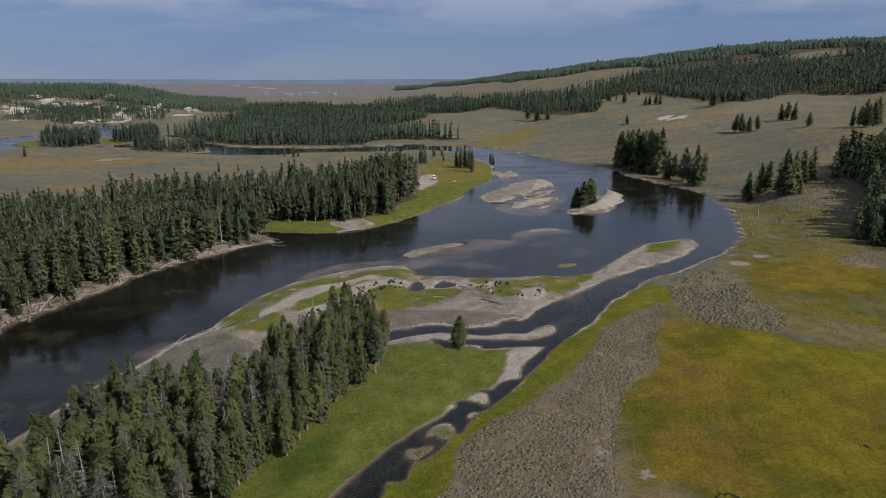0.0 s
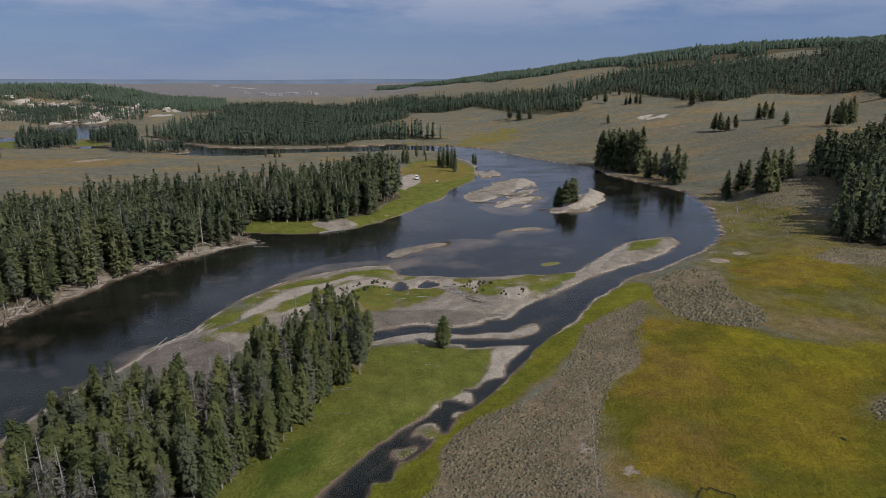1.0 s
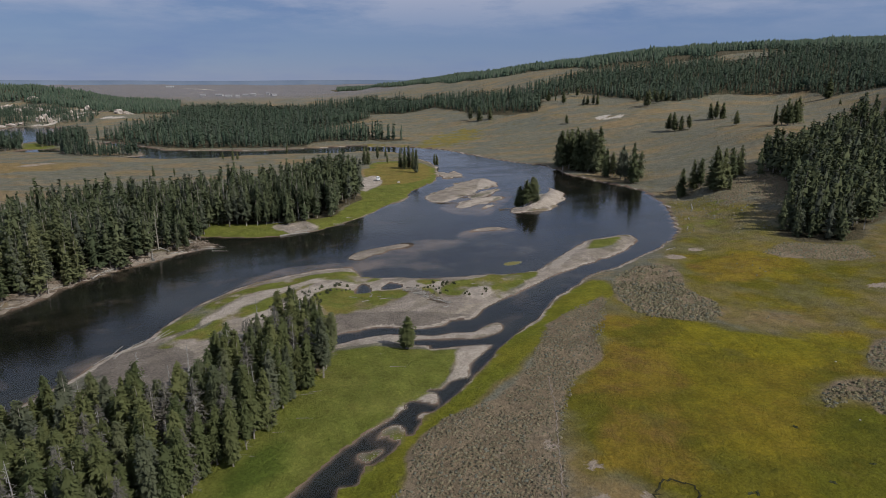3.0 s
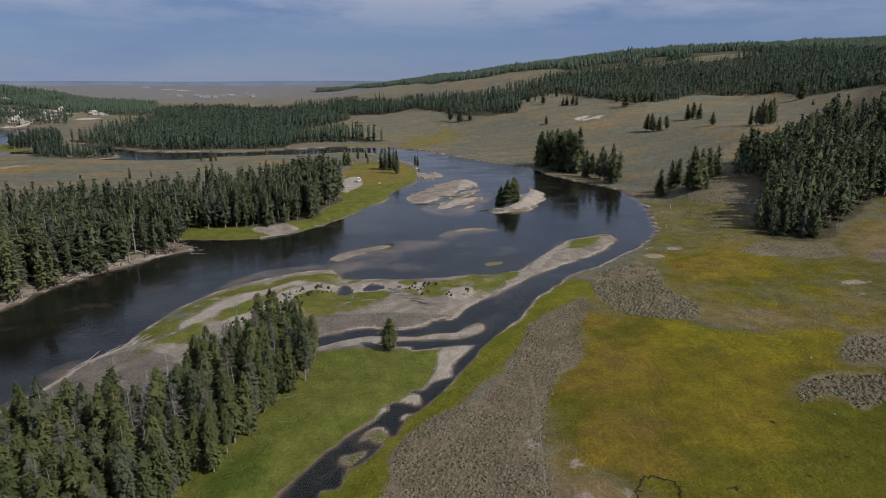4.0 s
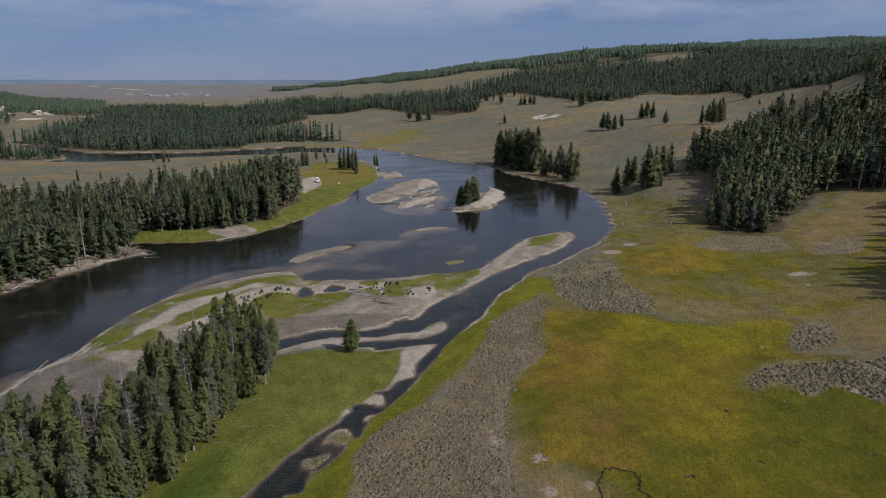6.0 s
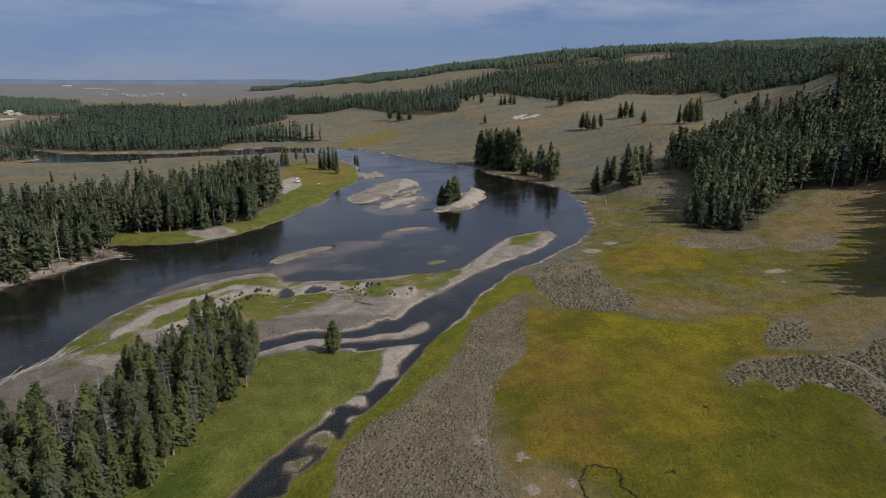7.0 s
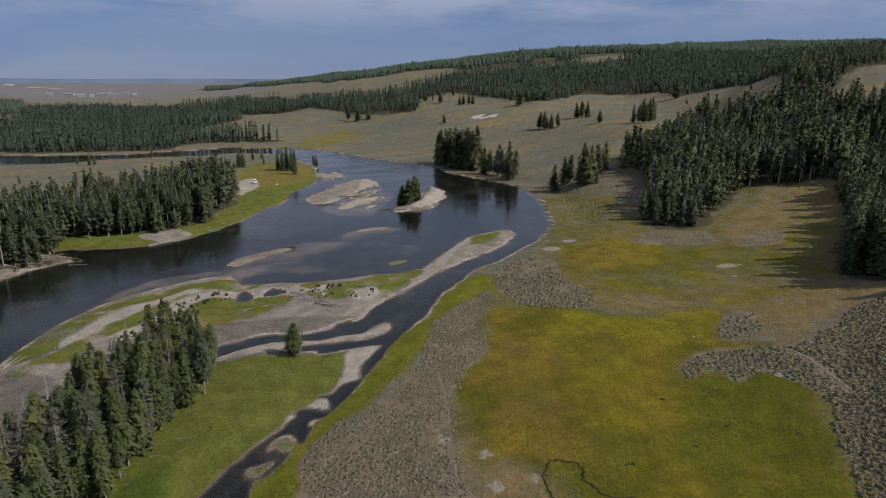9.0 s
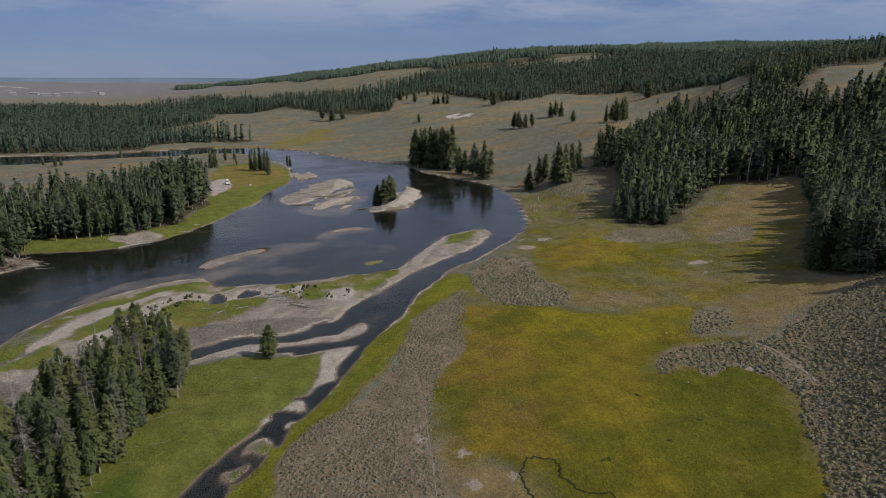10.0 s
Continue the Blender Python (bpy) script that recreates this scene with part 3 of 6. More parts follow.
GRAVEL_LEFT = [(-118.4, 105.9), (-106.5, 135.8), (-91.0, 182), (-65.8, 217), (-63.8, 227), (-70.9, 225), (-88.8, 208), (-102.3, 180), (-115.1, 148.1), (-126.2, 114.0)]
GRAVEL_POINT = [(-45.1, 238), (-42.0, 254), (-35.2, 258), (-27.2, 251), (-32.9, 239)]
CAR_PARK = [(-14.9, 381), (-5.8, 388), (-2.7, 364), (-11.1, 329), (-13.5, 344)]
FLAT_C = [(-76.1, 117.7), (-65.8, 138.0), (-55.0, 164.7), (-40.6, 183.2), (-15.9, 194.6), (-18.5, 205.4), (-36.5, 199.7), (-55.7, 184.0), (-70.8, 160.4), (-82.1, 134.7)]
FLATS = [FLAT_A, FLAT_B, FLAT_C]
PALE_SANDS = [SAND_A, SAND_B, SAND_C, SAND_D, SAND_E, SAND_F, SAND_G, SAND_H, SAND_I, SAND_J, SAND_K, SAND_M, CAR_PARK]
UPPER_BAR_D = [(42.9, 313.1), (49.5, 317.8), (58.9, 329.4), (64.5, 338.2), (59.4, 338.2), (51.2, 329.4), (44.5, 321.0)]
HILL_TRACK = [(106.7, 96.9), (107.4, 93.0), (106.7, 87.9), (105.0, 82.3), (103.4, 77.7)]
DRY_SPUR = [(112.1, 123.7), (122.1, 124.2), (135.3, 122.4), (147.1, 120.8), (156.3, 114.6), (146.9, 110.8), (135.0, 106.8), (123.2, 100.9), (114.5, 95.9), (111.2, 97.2), (107.6, 100.6), (111.1, 108.5), (117.4, 116.7), (118.4, 121.2)]
MARSH_GAP = [(105.1, 126.8), (111.3, 122.7), (99.9, 108.7), (104.6, 105.0), (107.6, 100.6), (102.6, 102.8), (95.9, 104.9), (88.4, 103.1), (82.2, 101.7), (86.9, 112.3)]
SAGE_FRINGE_B = [(162.1, 173.9), (172.8, 181.0), (188.3, 180.3), (174.4, 167.5), (162.5, 166.5)]
TOWN = [(-623.0, 2226.0), (-569.0, 2235.0), (-491.0, 2036.0), (-472.0, 2072.0), (-485.0, 2263.0), (-462.0, 2267.0), (-423.0, 2335.0), (-390.0, 2262.0), (-1204.0, 3679.0)]
CRAGS = [(-681, 971, 17.9, 5.5), (-660, 958, 13.2, 4.3), (-803, 1235, 33.3, 5.4), (-771, 1210, 13.5, 10.6), (-740, 1199, 18.6, 9.1), (-729, 1215, 21.4, 10.5), (-706, 1207, 23.7, 9.1), (-675, 1183, 20.6, 10.1), (-611, 1103, 14.3, 7.0), (-656, 1243, 21.2, 7.8), (-625, 1225, 15.6, 6.4), (-579, 1080, 23.1, 6.8), (-542, 1038, 15.5, 6.5), (-494, 844, 18.5, 3.6), (-488, 859, 14.9, 3.7), (-481, 871, 13.1, 3.7), (-464, 885, 11.3, 8.3), (-465, 900, 13.4, 11.2), (-449, 882, 7.5, 5.5), (-471, 1044, 13.0, 7.4), (-465, 1065, 11.0, 5.4), (-391, 959, 13.7, 7.7), (-379, 954, 9.7, 5.7), (-473, 989, 10.3, 5.1), (-644, 958, 15.2, 4.3), (-373, 786, 6.6, 3.2)]
PONDS = [POND_A, POND_B]
ISLE_GREENS = [ISLE_GREEN_A, ISLE_GREEN_B, ISLE_GREEN_C, ISLE_GREEN_E, ISLE_GREEN_F, ISLE_GREEN_G, ISLE_GREEN_H, ISLE_RIM_A, ISLE_RIM_B]
WET_GRAVELS = [WET_GRAVEL, WET_GRAVEL_B]
RUST = [RUST_A, RUST_B, RUST_C, RUST_D, RUST_E, RUST_F, RUST_G, RUST_H, RUST_I, DRY_SPUR, RUST_J, RUST_K]
LAWNS = [LAWN_A, LAWN_B]
LUSH = [LUSH_B, LUSH_C, LUSH_D]

SAGE_HILL = [(82.8, 99.2), (80.2, 94.2), (83.8, 95.5), (87.7, 96.8), (89.4, 94.4), (88.7, 90.8), (92.0, 90.8), (95.2, 91.6), (97.6, 89.8), (98.4, 86.2), (98.8, 81.8), (97.7, 78.5), (96.6, 75.7), (91.3, 70.4), (86.5, 64.5), (84.2, 61.0), (79.4, 55.8), (75.2, 51.2), (82.5, 44.2), (165.5, 101.8), (162.9, 109.8), (158.7, 110.8), (151.7, 109.8), (144.9, 107.4), (139.6, 107.6), (132.8, 105.2), (126.8, 101.9), (119.9, 99.9), (115.0, 97.3), (108.8, 96.7), (104.1, 100.0), (98.2, 102.1), (91.2, 102.8)]
SAGE_SHELF = [(166.9, 297.1), (191.4, 305.6), (214.5, 305.3), (184.3, 262.7), (173.9, 258.3), (171.2, 266.9), (156.1, 257.7), (149.9, 265.8)]
SAGE_FRINGE = [(127.4, 190.3), (137.6, 198.4), (144.9, 199.6), (155.3, 195.6), (163.6, 192.6), (158.8, 178.6), (147.0, 178.1), (137.0, 184.5)]
SINTER_A = [(-734.3, 1040.9), (-794.2, 1219.6), (-735.6, 1250.5), (-575.5, 1154.2), (-460.1, 1053.9), (-392.4, 877.1), (-429.2, 853.0), (-481.3, 848.9), (-546.4, 867.7), (-626.6, 880.8)]
SINTER_B = [(-483.5, 813.2), (-488.3, 923.6), (-459.7, 916.6), (-431.7, 858.4), (-481.3, 835.1)]
SINTER_C = [(-445.9, 999.4), (-419.2, 1070.9), (-345.9, 880.6), (-383.3, 874.6)]
ROCK_SCAR = [(206.3, 608.3), (217.1, 613.0), (235.3, 610.6), (228.2, 594.0), (210.3, 600.6)]
TRAIL = [(32.0, 111.6), (30.4, 101.0), (28.7, 93.0), (26.4, 83.2), (24.9, 76.1), (23.3, 70.1), (21.4, 61.9)]
SPOT_A = [(95.0, 195.3), (99.5, 197.6), (101.9, 194.0), (96.3, 190.9)]
SPOT_B = [(107.7, 203.6), (111.5, 204.8), (112.4, 201.8), (108.3, 200.0)]
SPOT_C = [(137.1, 155.5), (143.2, 156.1), (146.0, 153.5), (140.4, 151.6)]
SPOT_D = [(133.3, 144.6), (135.4, 145.1), (135.4, 143.4), (133.7, 143.4)]
SPOT_E = [(25.6, 89.3), (27.1, 89.2), (28.0, 87.4), (26.3, 86.7)]
DITCH = [(36.9, 66.9), (37.1, 69.6), (37.6, 72.7), (39.0, 74.8), (40.7, 76.4), (42.2, 76.4), (43.8, 75.3), (44.6, 73.5), (43.4, 71.5), (44.0, 69.6), (45.0, 66.5), (48.2, 65.2), (48.5, 63.7)]
SLOPE_BRUSH = [(142.0, 291.1), (144.2, 334.6), (182.4, 343.4), (197.5, 427.8), (137.4, 437.1), (103.4, 523.2), (80.5, 641.3), (170.2, 619.3), (233.7, 507.5), (253.0, 392.3), (193.9, 297.9), (188.6, 268.2), (140.8, 205.2), (111.0, 210.9), (119.8, 238.9)]
SHRUB_STRIP = [(-37.1, 149.4), (-31.9, 159.1), (-24.9, 168.7), (-14.6, 178.1), (-9.7, 176.7), (-10.4, 171.8), (-19.0, 165.8), (-18.3, 153.4), (-21.6, 160.8), (-29.2, 155.1), (-33.9, 144.0)]
SHRUB_PATCH = [(7.2, 172.5), (10.4, 175.6), (14.3, 177.0), (20.4, 173.1), (17.2, 166.0), (14.0, 160.2), (12.3, 164.9)]
SHRUB_BAR = [(19.4, 163.7), (24.4, 167.2), (29.2, 167.5), (26.5, 162.7), (22.3, 160.8)]
LOG_JAM = [(6.4, 168.3), (9.4, 165.1), (12.3, 159.8), (15.0, 155.6)]
BAR_LOGS = [(36.2, 315.8), (41.8, 317.1), (24.9, 302.4), (29.8, 300.1), (26.3, 305.2), (56.9, 282.2), (59.8, 278.0)]
LOG_POINT = [(-63.9, 131.4), (-60.9, 133.8), (-57.8, 138.1), (-54.6, 142.9)]
LOG_SCATTER = [(-6.6, 160.2), (-5.2, 164.7), (-3.0, 163.3), (-1.0, 161.8), (-5.6, 168.3)]
LOG_SCATTER_B = [(25.3, 171.9), (26.1, 169.1), (-10.3, 163.5), (15.6, 157.1), (19.3, 155.2), (21.7, 155.8)]
SHORE_LOGS = [(144.6, 274.6), (131.3, 250.7), (123.0, 234.9), (101.6, 204.5)]
FALLEN = [(-17.7, 108.4), (-16.1, 108.7), (-19.1, 99.8), (-15.9, 99.8), (-19.9, 95.6), (-22.9, 88.9), (1.3, 118.7), (-15.0, 109.5)]
WEED_MAT = [(37.8, 194.2), (41.1, 196.7), (44.9, 196.5), (43.4, 193.7), (39.3, 192.1)]
PARKED = [(-5.5, 370.0), (6.7, 359.8), (-9.2, 338.1)]
MARSH_CLUMPS = [(52.2, 72.4), (53.1, 72.4), (66.1, 74.0), (84.5, 71.2), (70.1, 88.6), (75.5, 77.4)]
STONES = [(82.9, 89.6), (94.9, 111.6), (107.7, 202.0), (131.9, 95.4)]
FAR_PALE = [(-1132.9, 3297.6), (-712.9, 3723.4), (-425.0, 2212.2), (-607.7, 2227.8)]
GLADE_A = [(495, 1094), (525, 1084), (537, 1021), (473, 899), (436, 890), (404, 891)]
GLADE_B = [(297, 1490), (344, 1456), (325, 1187), (254, 927), (226, 956), (203, 1018)]
GLADE_D = [(571, 1074), (618, 1060), (654, 1012), (538, 832), (508, 869), (480, 902)]
GLADE_E = [(374, 1130), (412, 1089), (453, 1045), (385, 887), (345, 913), (309, 932)]
GLADE_C = [(-100, 683), (-78, 655), (-36, 689), (-42, 739), (-97, 754)]
POINT_BEACH = [(-46.5, 247.2), (-46.3, 252.6), (-41.9, 253.9), (-39.1, 255.4), (-36.3, 258.4), (-32.0, 253.2), (-29.2, 250.3), (-31.2, 246.4), (-34.8, 242.8), (-39.7, 242.4), (-43.0, 245.1)]
SHOAL_G = [(-43.4, 175.2), (-39.8, 180.6), (-36.2, 188.0), (-33.4, 192.1), (-29.5, 195.0), (-24.1, 194.1), (-26.4, 190.9), (-31.9, 187.3), (-36.1, 182.6), (-40.7, 174.8)]
SHOAL_H = [(5.7, 223.6), (10.1, 226.2), (18.5, 224.7), (20.3, 221.1), (13.7, 216.6), (7.6, 217.6)]
BEACH_LOGS = [(-37.5, 242.1), (-34.8, 246.3), (-33.0, 249.9), (-47.1, 255.2), (-42.1, 247.6), (-20.9, 258.0), (-17.2, 268.3), (-36.0, 261.6)]
GLADES = [GLADE_A, GLADE_B, GLADE_C, GLADE_D, GLADE_E]
BARE_SPOTS = [SPOT_A, SPOT_B, SPOT_C, SPOT_D, SPOT_E, SPOT_F, SPOT_G, SPOT_H, SPOT_J, SPOT_K, SPOT_L, SPOT_M]
GROVE = [(-12, 132), (-12, 121), (-14, 114), (-19, 106), (-20, 97), (-26, 85), (-29, 79), (-35, 71), (-42, 64), (-51, 57), (-64, 56), (-60, 67), (-60, 73), (-59, 80), (-57, 90), (-53, 100), (-45, 98), (-39, 99), (-35, 105), (-34, 113), (-30, 124), (-24, 135), (-19, 137), (-12, 127)]
BANK_FOREST = [(-124, 112), (-116, 130), (-111, 143), (-105, 156), (-99, 173), (-93, 190), (-84, 205), (-71, 223), (-73, 243), (-74, 248), (-44, 251), (-26, 262), (-14, 306), (-12, 341), (-14, 319), (-29, 369), (-55, 323), (-83, 294), (-125, 277), (-161, 252), (-182, 248), (-202, 231), (-222, 198)]
FAR_BANK_FOREST = [(-301, 667), (-235, 604), (-189, 567), (-147, 563), (-95, 565), (-70, 572), (-68, 598), (-35, 605), (21, 603), (23, 618), (21, 605), (-26, 648), (-80, 709), (-98, 748), (-57, 748), (-19, 886), (-75, 988), (-227, 1124), (-335, 1082), (-273, 855), (-265, 763), (-279, 676)]
SLOPE_FOREST = [(-141, 1085), (-81, 1068), (-39, 972), (21, 900), (71, 920), (115, 741), (170, 688), (197, 776), (252, 789), (278, 694), (300, 645), (332, 664), (398, 720), (473, 673), (461, 615), (486, 553), (379, 384), (309, 313), (324, 298), (392, 341), (436, 351), (483, 356), (724, 534), (736, 676), (661, 816), (523, 922), (390, 964), (310, 951), (245, 897), (184, 840), (136, 920), (62, 1048), (-45, 1149)]
RIDGE_FOREST = [(-194, 2593), (120, 2046), (200, 1537), (242, 1257), (316, 1158), (363, 1028), (422, 1016), (477, 980), (539, 982), (609, 975), (646, 866), (698, 797), (736, 676), (724, 534), (720, 452), (1355, 850), (1368, 1009), (1672, 1579), (1648, 1745), (1196, 1603), (780, 1420), (644, 1552), (474, 1684), (315, 2127), (156, 2645), (-231, 3091)]
EAST_GROVE = [(143, 211), (151, 200), (160, 198), (180, 209), (212, 235), (229, 234), (235, 224), (247, 225), (244, 203), (230, 198), (204, 167), (163, 135), (159, 117), (164, 111), (167, 95), (161, 101), (356, 223), (346, 255), (327, 263), (319, 274), (313, 295), (302, 306), (309, 379), (242, 337), (213, 330), (187, 291), (201, 309), (196, 279), (173, 245)]
WEST_ISLE_STAND = [(-364, 556), (-330, 542), (-313, 563), (-349, 630), (-375, 618), (-392, 604)]
CHANNEL_STAND = [(-330, 615), (-319, 641), (-312, 674), (-283, 617), (-295, 593), (-312, 589)]
CHANNEL_ROW = [(-264, 524), (-225, 506), (-200, 516), (-208, 537), (-240, 540), (-282, 566)]
WEST_HILL_FOREST = [(-940, 964), (-817, 1161), (-772, 1255), (-671, 1236), (-545, 1112), (-441, 1009), (-369, 964), (-339, 1066), (-494, 1574), (-656, 1622), (-807, 1665), (-989, 1622), (-1088, 1557), (-1285, 1330)]
BEND_STAND = [(119, 421), (121, 406), (132, 389), (140, 388), (145, 404), (140, 425), (128, 437)]
WEST_TERRACE_STAND = [(-667, 893), (-555, 870), (-495, 796), (-486, 857), (-437, 869), (-371, 827), (-404, 922), (-604, 1149), (-763, 1239), (-758, 1024)]
ISLAND_TREES = [(3.4, 129.0, 7.8), (63.9, 290.0, 10.9), (66.6, 287.5, 13.0), (69.8, 289.6, 14.0), (72.3, 291.8, 12.0)]
SLOPE_TREES = [(178.6, 602.6, 9.4), (222.6, 689.8, 10.1), (227.9, 692.8, 10.6), (233.3, 688.6, 11.2)]
BEND_TREES = [(119.3, 418.0, 20.2), (118.9, 405.7, 26.6), (123.4, 405.7, 23.6), (125.6, 398.2, 27.9), (128.9, 395.8, 25.3), (132.1, 392.0, 27.7), (134.5, 387.1, 26.0), (139.3, 390.9, 28.2), (133.7, 405.2, 25.0), (137.0, 371.7, 17.7), (140.7, 370.3, 15.6), (142.7, 363.0, 20.6), (143.1, 355.1, 17.4), (143.6, 344.8, 22.8), (148.9, 350.1, 17.9)]
BANK_TREES = [(151.3, 300.2, 14.9), (160.8, 306.0, 15.5), (163.2, 304.7, 15.5), (162.8, 290.5, 21.7), (163.9, 287.5, 19.4), (169.3, 292.8, 18.8), (180.3, 305.0, 16.4), (187.5, 309.8, 15.9), (166.9, 282.2, 6.4)]
HILL_TREES = [(239.4, 508.7, 14.7), (241.7, 501.8, 15.9), (246.0, 499.7, 12.4), (251.7, 496.8, 12.3), (287.9, 530.6, 13.9), (289.8, 525.3, 15.6), (295.0, 524.6, 14.2), (274.8, 466.8, 11.4), (286.8, 428.3, 13.9), (286.5, 420.9, 15.6), (302.6, 437.1, 16.6), (324.3, 465.6, 20.5), (277.7, 669.5, 11.6), (271.4, 629.5, 17.5), (287.5, 643.5, 13.3), (297.6, 653.5, 12.3), (237.8, 687.1, 11.6)]
POINT_TREES = [(-15.9, 441.2, 14.4), (-13.1, 441.3, 13.7), (-7.0, 471.1, 11.1), (-0.9, 489.0, 8.3), (9.4, 424.0, 13.1), (11.9, 416.1, 15.2), (14.7, 418.6, 15.7), (17.7, 415.9, 14.4), (18.8, 398.1, 15.7), (33.7, 433.4, 9.1), (35.8, 434.6, 8.7), (0.4, 448.4, 7.2)]
PLAIN_TREES = [(-123.0, 476.4, 6.9), (-114.6, 470.7, 9.0), (-112.3, 475.9, 6.8), (-79.8, 504.4, 8.1), (-322.4, 473.3, 8.5), (-147.2, 400.5, 7.4), (-134.2, 399.5, 5.7)]
EDGE_TREES = [(210.1, 724.7, 7.4), (199.6, 754.8, 9.2), (204.1, 741.2, 8.8), (290.0, 428.1, 19.2), (315.2, 457.1, 18.3), (285.1, 433.3, 14.1), (413.7, 535.9, 3.2), (454.1, 605.5, 13.7)]
MARGIN_TREES = [(291.2, 714.4, 11.4), (274.0, 638.6, 14.2), (297.4, 674.2, 12.3), (294.9, 649.8, 13.2), (302.4, 651.3, 11.3), (314.6, 661.0, 10.8), (198.4, 752.4, 13.0), (239.3, 769.1, 10.4), (206.7, 715.7, 13.8), (281.3, 767.1, 12.1), (450.7, 605.0, 20.9), (416.4, 541.3, 5.1), (105.6, 696.9, 17.0), (97.1, 714.1, 16.0), (117.1, 696.4, 13.1)]
SNAG_SPOTS = [(-30.2, 110.3, 14.0), (-32.5, 109.0, 12.4), (-38.8, 109.7, 11.1), (-31.6, 121.5, 9.0), (-25.3, 133.0, 10.9), (-44.9, 103.0, 12.9)]

# spot heights
VALLEY_HEIGHTS = [(125, 428, 2.5), (221, 609, 24), (245, 510, 18), (290, 527, 26), (280, 477, 25), (279, 411, 28), (200, 305, 12), (162, 281, 7), (146, 290, 3), (234, 689, 32), (174, 696, 25), (113, 755, 18), (50, 845, 13), (441, 676, 42), (300, 647, 36), (-3, 745, 4), (58, 543, 1)]
MEADOW_HEIGHTS = [(217, 189, 9), (166, 186, 4), (170, 163, 5), (157, 119, 7), (163, 110, 11), (121, 87, 7), (90, 55, 6), (100, 76, 3), (96, 91, 2), (112, 100, 4), (162, 132, 6), (346, 436, 27), (225, 321, 14), (141, 153, 2.5), (110, 113, 2), (70, 40, 4), (56, 74, 1.2), (26, 72, 1.2), (77, 129, 1.5), (94, 201, 1.3), (118, 76, 9.5)]
FAR_HEIGHTS = [(284, 1011, 68), (404, 1444, 89), (552, 1341, 105), (667, 1231, 115), (766, 1112, 114), (278, 1880, 68), (141, 2396, 52), (-217, 2892, 11), (-861, 1228, 42), (-783, 1279, 41), (-695, 1329, 41), (-597, 1321, 27), (-690, 1043, 19), (-559, 1062, 13), (-906, 1379, 35), (-765, 1462, 33), (-1017, 1545, 26), (-858, 1639, 23), (-1124, 1275, 37), (-1380, 1963, 15), (-1160, 2215, 11), (-846, 2458, 10), (-456, 1429, 2), (-609, 856, 3), (-710, 1148, 1), (-537, 3256, 2), (-1865, 4314, 24), (-1156, 4556, 22), (-352, 4687, 21), (-2696, 3850, 28), (-2183, 5048, 13), (-412, 5485, 9), (-3155, 4505, 18), (-1184, 1219, 36), (866, 970, 107), (-249, 969, 9), (-148, 1140, 10), (-251, 467, 1), (-64, 136, 1), (-40, 227, 1)]
RIDGE_HEIGHTS = [(470, 434, 72), (363, 299, 59), (402, 297, 62), (1518, 1451, 158), (931, 757, 103), (370, 420, 50), (1502, 1608, 165), (1071, 1447, 142), (436, 245, 69), (207, 121, 18), (592, 678, 77), (508, 743, 73)]


# ---------- plan: metres, the camera hovers over (0, 0) and looks along +y ----------
def lattice(ix, iy, seed):
    n = (ix.astype(np.int64) * 374761393 + iy.astype(np.int64) * 668265263 + seed * 974634777) & 0x7FFFFFFF
    n = ((n ^ (n >> 13)) * 1274126177) & 0x7FFFFFFF
    return ((n ^ (n >> 16)) & 0xFFFF) / 65535.0


def ripple(x, y, size, seed=0):
    """Smooth value noise, 0 to 1, with features about size metres across."""
    u, v = np.asarray(x) / size, np.asarray(y) / size
    iu, iv = np.floor(u), np.floor(v)
    fu, fv = u - iu, v - iv
    fu, fv = fu * fu * (3 - 2 * fu), fv * fv * (3 - 2 * fv)
    a, b = lattice(iu, iv, seed), lattice(iu + 1, iv, seed)
    c, d = lattice(iu, iv + 1, seed), lattice(iu + 1, iv + 1, seed)
    return (a * (1 - fu) + b * fu) * (1 - fv) + (c * (1 - fu) + d * fu) * fv


def step(a, b, v):
    k = np.clip((v - a) / (b - a), 0, 1)
    return k * k * (3 - 2 * k)


def smooth_outline(points, parts=3):
    """A closed Catmull-Rom curve through the corners of an outline."""
    p = np.array(points, float)
    a, b, c, d = np.roll(p, 1, 0), p, np.roll(p, -1, 0), np.roll(p, -2, 0)
    out = []
    for k in range(parts):
        s = k / parts
        out.append(0.5 * (2 * b + (c - a) * s + (2 * a - 5 * b + 4 * c - d) * s * s + (3 * b - a - 3 * c + d) * s ** 3))
    return np.stack(out, 1).reshape(-1, 2)


def inside(outline, x, y, reach=12.0, parts=3):
    """Signed distance to a closed outline: positive inside, -reach far outside."""
    p = smooth_outline(outline, parts)
    x, y = np.asarray(x, float), np.asarray(y, float)
    out = np.full(x.shape, -reach)
    lo, hi = p.min(0) - reach, p.max(0) + reach
    near = (x > lo[0]) & (x < hi[0]) & (y > lo[1]) & (y < hi[1])
    px, py = x[near], y[near]
    best, odd = np.full(px.shape, 1e12), np.zeros(px.shape, bool)
    for (ax, ay), (bx, by) in zip(p, np.roll(p, -1, 0)):
        ex, ey = bx - ax, by - ay
        k = np.clip(((px - ax) * ex + (py - ay) * ey) / (ex * ex + ey * ey + 1e-9), 0, 1)
        best = np.minimum(best, (px - ax - k * ex) ** 2 + (py - ay - k * ey) ** 2)
        if ay != by:
            odd ^= ((ay > py) != (by > py)) & (px < ax + (py - ay) / (by - ay) * ex)
    out[near] = np.maximum(np.where(odd, 1, -1) * np.sqrt(best), -reach)
    return out


